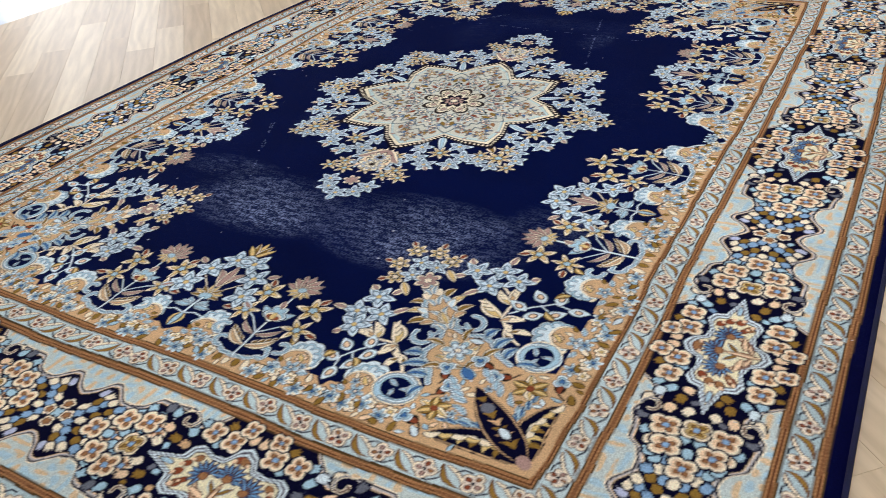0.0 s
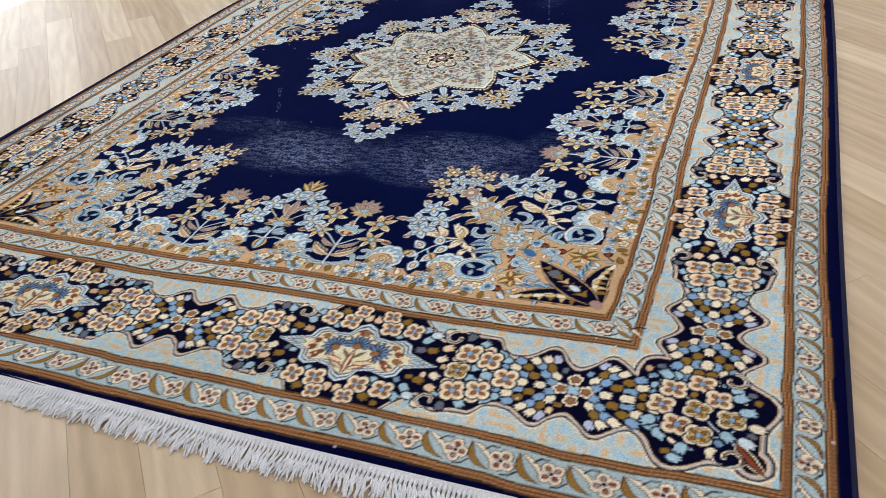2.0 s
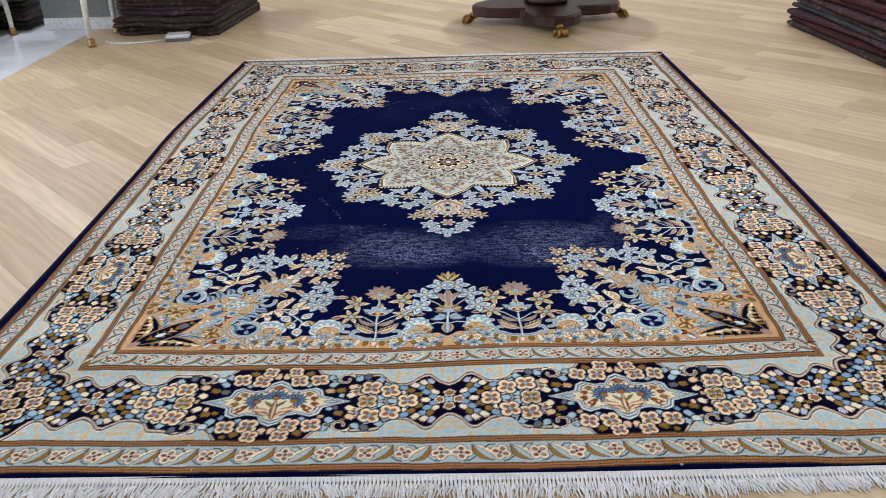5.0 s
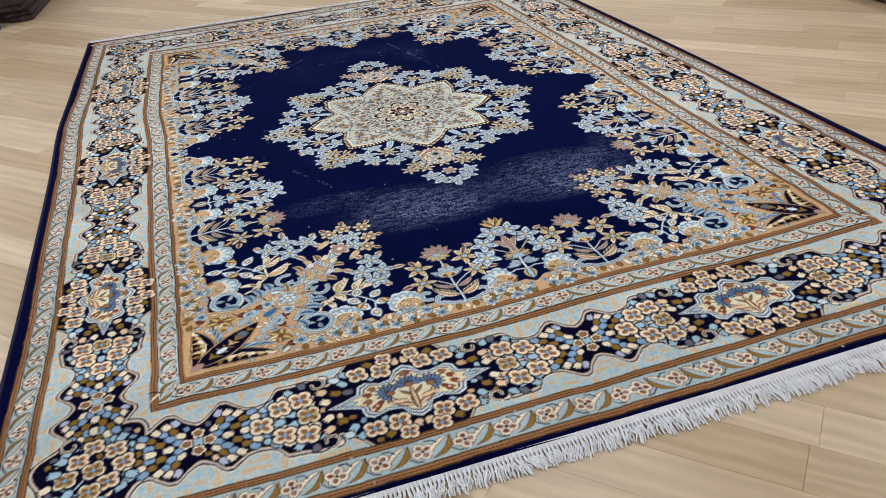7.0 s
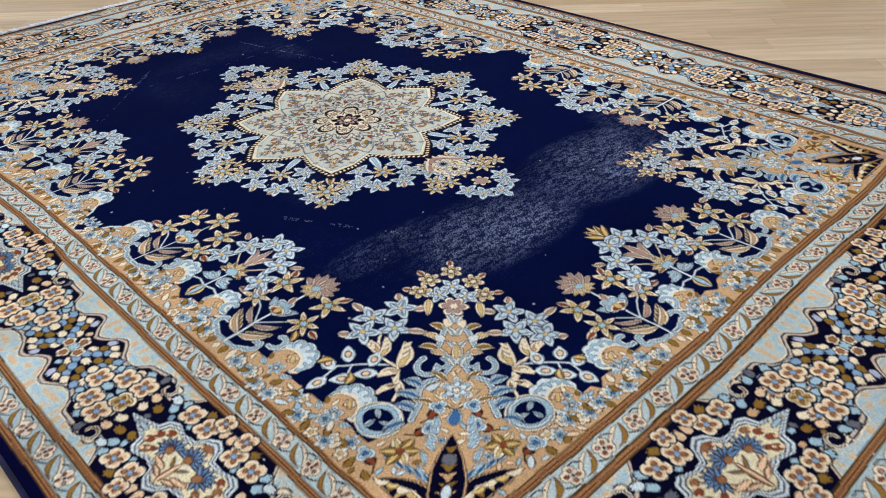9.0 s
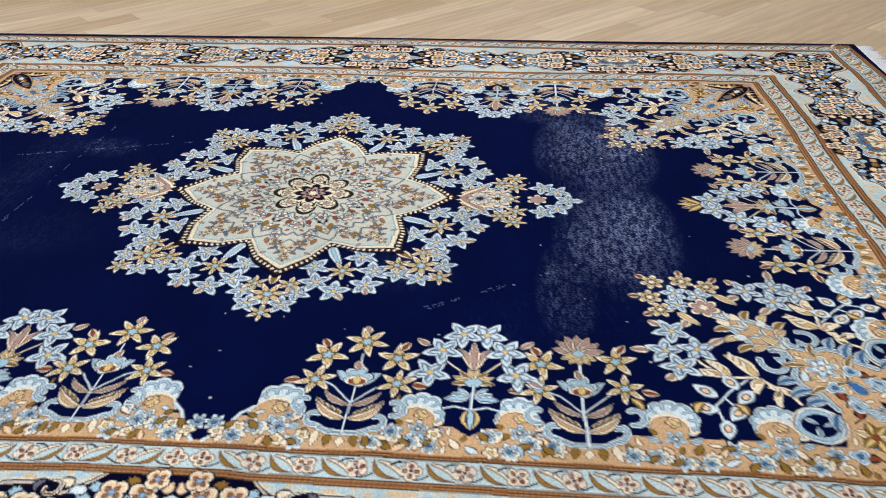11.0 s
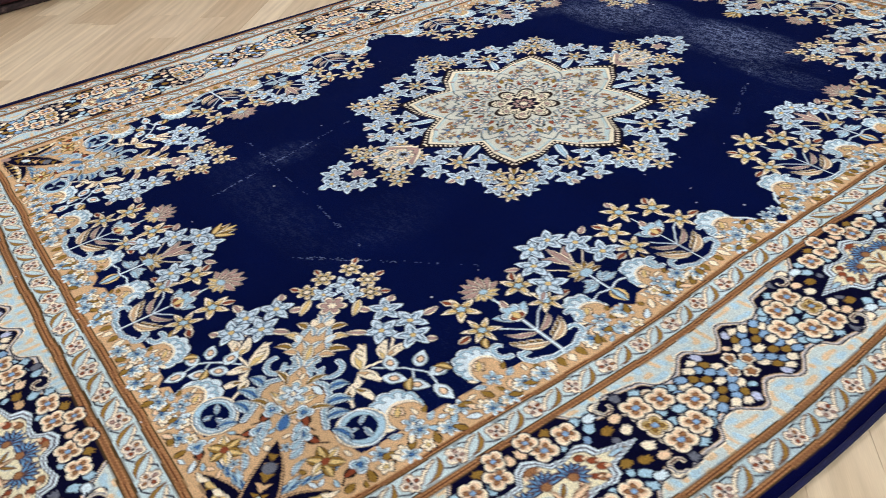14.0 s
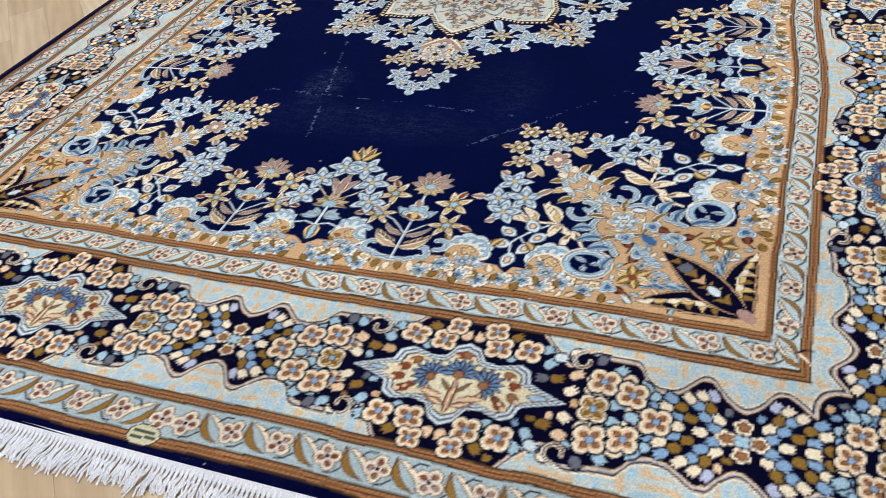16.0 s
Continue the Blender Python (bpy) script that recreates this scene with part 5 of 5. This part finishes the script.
def armchair(place, turn):
    t = thing("armchair", "white lacquered armchair with gilt feet and rose velvet seat", "chair", place, turn)
    feet = [(0.31, -0.29), (-0.31, -0.29), (0.27, 0.29), (-0.27, 0.29)]
    for x, y in feet:
        bm = bmesh.new()
        cabriole(bm, (x, y, 0.045), (x * 0.92, y * 0.92, 0.24), (x, y, 0))
        leg = part("leg", bm, WHITE_WOOD, t, "white curved leg", True)
        bm = bmesh.new()
        gilt_shoe(bm, (x, y, 0))
        part("foot", bm, GILT, leg, "gilt foot", True)
    bm = bmesh.new()
    box(bm, -0.34, -0.32, 0.20, 0.34, 0.32, 0.262, 0.02)
    part("seat_rail", bm, WHITE_WOOD, t)
    bm = bmesh.new()
    box(bm, -0.33, -0.33, 0.264, 0.33, 0.30, 0.42, 0.045)
    part("seat_cushion", bm, PINK, t, "rose velvet cushion", True)
    bm = bmesh.new()
    tube(bm, [(-0.32, 0.3, 0.36), (-0.34, 0.36, 0.7), (-0.2, 0.38, 0.95), (0, 0.385, 1.0), (0.2, 0.38, 0.95), (0.34, 0.36, 0.7), (0.32, 0.3, 0.36)], [0.028] * 7, 10)
    part("back_frame", bm, WHITE_WOOD, t, smooth=True)
    bm = bmesh.new()
    box(bm, -0.28, 0.335, 0.48, 0.28, 0.39, 0.93, 0.025)
    part("backrest", bm, PINK, t, "rose velvet padding", True)
    for q in (-1, 1):
        bm = bmesh.new()
        tube(bm, [(q * 0.34, 0.34, 0.64), (q * 0.36, 0.1, 0.66), (q * 0.36, -0.18, 0.63), (q * 0.345, -0.24, 0.56), (q * 0.335, -0.2, 0.37)], [0.022] * 5, 10)
        part("armrest", bm, WHITE_WOOD, t, smooth=True)


armchair((-3.72, 2.83, FLOOR_Z), 0)


def console_table():
    t = thing("console_table", "white lacquered console table with slender curved legs and gilt feet", "table", (-2.90, 2.70, FLOOR_Z), 0)
    for x, y in ((0.39, -0.27), (0.39, 0.2), (-0.40, 0.2)):
        bm = bmesh.new()
        cabriole(bm, (x, y, 0.045), (x * 1.06, y, 0.72), (x, 0, 0))
        leg = part("leg", bm, WHITE_WOOD, t, "white slender leg", True)
        bm = bmesh.new()
        gilt_shoe(bm, (x, y, 0))
        part("foot", bm, GILT, leg, "gilt foot", True)
    bm = bmesh.new()
    box(bm, -0.46, -0.31, 0.70, 0.46, 0.24, 0.80, 0.012)
    part("apron", bm, WHITE_WOOD, t)
    bm = bmesh.new()
    box(bm, -0.48, -0.33, 0.802, 0.48, 0.26, 0.83, 0.008)
    part("tabletop", bm, MARBLE, t, "white marble top")


console_table()


def grey_partition():
    t = thing("partition_wall", "grey-green painted partition with white skirting board", "partition", (0, 0, FLOOR_Z), kind="structure")
    bm = bmesh.new()
    box(bm, -3.12, 3.06, 0.0, -2.48, 3.18, 2.2)
    part("panel", bm, GREY_PAINT, t)
    bm = bmesh.new()
    box(bm, -3.12, 3.042, 0.0, -2.48, 3.059, 0.09, 0.004)
    part("skirting_board", bm, WHITE_TRIM, t, "white skirting board")


grey_partition()


def folded_rug(x0, y0, x1, y1, z, h, mat, seed, label, group, place, turn, loops=2):
    """A rug folded into a slab: rounded folds in front, sagging middle, layers showing at the side."""
    r = random.Random(seed)
    t = thing("folded_rug", label, "folded rug", (place[0], place[1], z), turn, group)
    for layer in range(loops):
        bm = bmesh.new()
        hh = h / loops
        nx, prof = 26, 14
        rows_v = []
        for i in range(nx + 1):
            s = i / nx
            x = x0 + (x1 - x0) * s
            wob = 0.02 * math.sin(s * 7 + seed) + 0.01 * math.sin(s * 17 + layer * 2 + seed * 3)
            ring_v = []
            end = min(s, 1 - s) * nx
            thin = 0.86 if end < 1 else 1.0
            for k in range(prof):
                a = k / (prof - 1) * math.pi
                fx = -math.sin(a) * (hh * 0.55 + 0.006 * r.random())
                fz = hh * 0.5 - math.cos(a) * hh * 0.5 * thin
                ring_v.append(bm.verts.new((x, y0 + wob + fx + hh * 0.5, layer * hh + fz * 0.985 + 0.0035 * math.sin(s * 9 + seed * 2))))
            ring_v.append(bm.verts.new((x, y1 + wob * 0.4, layer * hh + hh * 0.985)))
            ring_v.append(bm.verts.new((x, y1 + wob * 0.4, layer * hh + 0.001)))
            rows_v.append(ring_v)
        for a, b in zip(rows_v, rows_v[1:]):
            m = len(a)
            for k in range(m):
                bm.faces.new((a[k], b[k], b[(k + 1) % m], a[(k + 1) % m]))
        bm.faces.new(rows_v[0])
        bm.faces.new(rows_v[-1][::-1])
        bmesh.ops.recalc_face_normals(bm, faces=bm.faces)
        part("fold", bm, mat, t, smooth=True)
    return t


# the pile of folded rugs beyond the rug's far corner
r = random.Random(5)
z = FLOOR_Z
for k in range(8):
    h = r.uniform(0.05, 0.075)
    grow = 0.012 * k
    folded_rug(-0.36 - r.uniform(0, 0.03), 0.0 + r.uniform(-0.045, 0.035) + grow * 0.2, 0.35 + grow + r.uniform(-0.03, 0.03), 1.0, z, h, (BROWN_FOLD, BROWN_FOLD, PLUM_FOLD, BROWN_FOLD)[k % 4], 30 + k, "dark brown wool rug folded flat on a pile", "folded rugs in the brown pile", (-2.06, 2.73), -6, 2)
    z += h + 0.002
# the pile of dark red rugs beside the long side
z = FLOOR_Z
for k in range(9):
    h = r.uniform(0.03, 0.045)
    folded_rug(-1.5 + r.uniform(-0.03, 0.02), 0.0 + 0.006 * k + r.uniform(-0.012, 0.012), 1.48 + r.uniform(-0.03, 0.03), 1.5, z, h, (BROWN_FOLD, MAROON_FOLD, PLUM_FOLD, SLATE_FOLD, BROWN_FOLD, PLUM_FOLD, MAROON_FOLD, MAROON_FOLD, MAROON_FOLD)[k], 60 + k, "dark red and slate wool rug lying on a low pile", "rugs in the dark red pile", (2.55, 1.12), -86, 1)
    z += h + 0.002
# dark folded cloths behind the armchair
z = FLOOR_Z
for k in range(5):
    h = r.uniform(0.06, 0.08)
    folded_rug(-0.55, 0.0, 0.5, 0.6, z, h, (DARK_CLOTH, BROWN_FOLD)[k % 2], 90 + k, "charcoal folded cloth on a pile behind the armchair", "folded charcoal cloths", (-3.76, 3.06), 0, 2)
    z += h + 0.002

# cloths added under the seat: their dark colour stands for things and shade there
z = FLOOR_Z
for k in range(2):
    folded_rug(-0.26, 0.0, 0.25, 0.42, z, 0.085, DARK_CLOTH, 120 + k, "charcoal folded cloth added for dark things and shade under the armchair", "folded charcoal cloths", (-3.72, 2.60), 0, 2)
    z += 0.087


def power_adaptor():
    t = thing("power_adaptor", "white plastic power adaptor with a cable on the oak floor", "adaptor", (-1.94, 2.58, FLOOR_Z), 10)
    bm = bmesh.new()
    box(bm, -0.085, -0.06, 0.0, 0.085, 0.06, 0.022, 0.005)
    part("base", bm, GREY_RUBBER, t, "grey base")
    bm = bmesh.new()
    box(bm, -0.085, -0.06, 0.0225, 0.085, 0.06, 0.048, 0.008)
    part("lid", bm, PLASTIC, t, "white lid")
    bm = bmesh.new()
    tube(bm, [(-0.085, 0.0, 0.012), (-0.16, -0.02, 0.006), (-0.26, -0.035, 0.006), (-0.36, -0.03, 0.006), (-0.46, 0.01, 0.006), (-0.52, 0.08, 0.006)], [0.006] * 6, 8)
    part("cable", bm, PLASTIC, t, "white cable", True)


power_adaptor()


# ceiling downlights that hold the lamps
for px, py in PANELS:
    t = thing("ceiling_light", "round white recessed ceiling downlight", "light", (px, py, CEIL_Z - 0.04), group="ceiling downlights")
    bm = bmesh.new()
    rings = [[bm.verts.new((r_ * math.cos(k * math.tau / 32), r_ * math.sin(k * math.tau / 32), z_)) for k in range(32)] for r_, z_ in ((0.17, 0.04), (0.17, 0.004), (0.16, 0.0), (0.14, 0.004), (0.13, 0.03))]
    for a, b in zip(rings, rings[1:]):
        for k in range(32):
            bm.faces.new((a[k], a[(k + 1) % 32], b[(k + 1) % 32], b[k]))
    part("rim", bm, WHITE_TRIM, t, smooth=True)
    bm = bmesh.new()
    lathe(bm, [(0.129, 0.032), (0.129, 0.038)], 32)
    part("diffuser", bm, CEILING, t)

for k, wy in enumerate(WINDOWS):
    t = thing("window_%d" % (k + 1), "tall white-framed window", "window", (X0 - 0.1, wy, 0), kind="structure")
    bm = bmesh.new()
    for y0, y1, z0, z1 in ((-1.05, -0.98, 0.3, 2.6), (0.98, 1.05, 0.3, 2.6), (-0.98, 0.98, 0.3, 0.37), (-0.98, 0.98, 2.53, 2.6), (-0.03, 0.03, 0.37, 2.53)):
        box(bm, -0.03, y0, z0, 0.03, y1, z1)
    part("window_frame", bm, WHITE_TRIM, t)


# ---- oak planks, laid on the diagonal ----
PW_, GAP = 0.125, 0.0005
bm = bmesh.new()
box(bm, TILE_X, Y0, FLOOR_Z - 0.04, X1, Y1, FLOOR_Z - 0.016)
floor = tagged(part("floor", bm, two_scale("dark_joint", srgb(176, 150, 118), srgb(190, 164, 132), 0.9)), "light oak plank floor laid diagonally", "floor", kind="structure")
LENGTHS = (0.62, 0.85, 1.1, 1.4)
c45 = math.sqrt(0.5)


def plank_mesh(length):
    bm = bmesh.new()
    x, y, e = length / 2 - GAP / 2, PW_ / 2 - GAP / 2, 0.0004
    low = [bm.verts.new(p) for p in ((-x, -y, -0.015), (x, -y, -0.015), (x, y, -0.015), (-x, y, -0.015))]
    mid = [bm.verts.new(p) for p in ((-x, -y, -e), (x, -y, -e), (x, y, -e), (-x, y, -e))]
    top = [bm.verts.new(p) for p in ((-x + e, -y + e, 0), (x - e, -y + e, 0), (x - e, y - e, 0), (-x + e, y - e, 0))]
    for a, b in ((low, mid), (mid, top)):
        for k in range(4):
            bm.faces.new((a[k], a[(k + 1) % 4], b[(k + 1) % 4], b[k]))
    bm.faces.new(top)
    me = bpy.data.meshes.new("plank")
    bm.to_mesh(me)
    bm.free()
    me.materials.append(OAK)
    return me


MESHES = [plank_mesh(n) for n in LENGTHS]


def clip(poly, axis, limit, sign):
    out = []
    for p, q in zip(poly, poly[1:] + poly[:1]):
        a, b = (p[axis] - limit) * sign, (q[axis] - limit) * sign
        if a >= 0:
            out.append(p)
        if a * b < 0:
            t = a / (a - b)
            out.append((p[0] + (q[0] - p[0]) * t, p[1] + (q[1] - p[1]) * t))
    return out


r = random.Random(9)
near, far_v, far_f = [], [], []
for row in range(-62, 63):
    along = -9.0 + r.random()
    while along < 9.0:
        kind = r.choice((0, 1, 1, 2, 2, 3))
        ln = LENGTHS[kind]
        a, w = along + ln / 2, row * PW_ + 0.03
        cx, cy = c45 * (a + w), c45 * (w - a)
        along += ln
        if not (TILE_X - 1.1 < cx < X1 + 1.1 and Y0 - 1.1 < cy < Y1 + 1.1):
            continue
        ring_p = []
        for da, dw in ((-ln / 2, -PW_ / 2), (ln / 2, -PW_ / 2), (ln / 2, PW_ / 2), (-ln / 2, PW_ / 2)):
            da, dw = da - math.copysign(GAP / 2, da), dw - math.copysign(GAP / 2, dw)
            ring_p.append((c45 * (a + da + w + dw), c45 * (w + dw - a - da)))
        whole = all(TILE_X <= x <= X1 and Y0 <= y <= Y1 for x, y in ring_p)
        covered = all(abs(x) < 1.28 and abs(y) < 1.8 for x, y in ring_p)
        d = max(abs(cx) / 2.5, abs(cy + 0.2) / 2.9)
        if whole and not covered and d < 1.0 and len(near) < 300:
            near.append((cx, cy, kind))
            continue
        for axis, limit, sign in ((0, TILE_X, 1), (0, X1, -1), (1, Y0, 1), (1, Y1, -1)):
            ring_p = clip(ring_p, axis, limit, sign)
        if len(ring_p) > 2:
            n, m = len(far_v), len(ring_p)
            far_v += [(x, y, FLOOR_Z) for x, y in ring_p] + [(x, y, FLOOR_Z - 0.015) for x, y in ring_p]
            far_f.append(tuple(range(n, n + m)))
            far_f += [(n + (k + 1) % m, n + k, n + m + k, n + m + (k + 1) % m) for k in range(m)]
# the far planks lie in the same turned frame as the near ones, so that their grain runs along them
turn45 = Matrix.Rotation(radians(-45), 4, "Z")
back = turn45.inverted()
me = bpy.data.meshes.new("planks")
me.from_pydata([tuple(back @ Vector(v)) for v in far_v], [], far_f)
me.materials.append(OAK)
rest = new("planks", me)
rest.matrix_world = turn45
rest.parent = floor
tagged(rest, "light oak planks", kind="stuff")
for cx, cy, kind in near:
    ob = new("plank", MESHES[kind])
    ob.matrix_world = pose(cx, cy, FLOOR_Z, 0, 0, -45 + (180 if r.random() < 0.5 else 0))
    ob.parent = floor
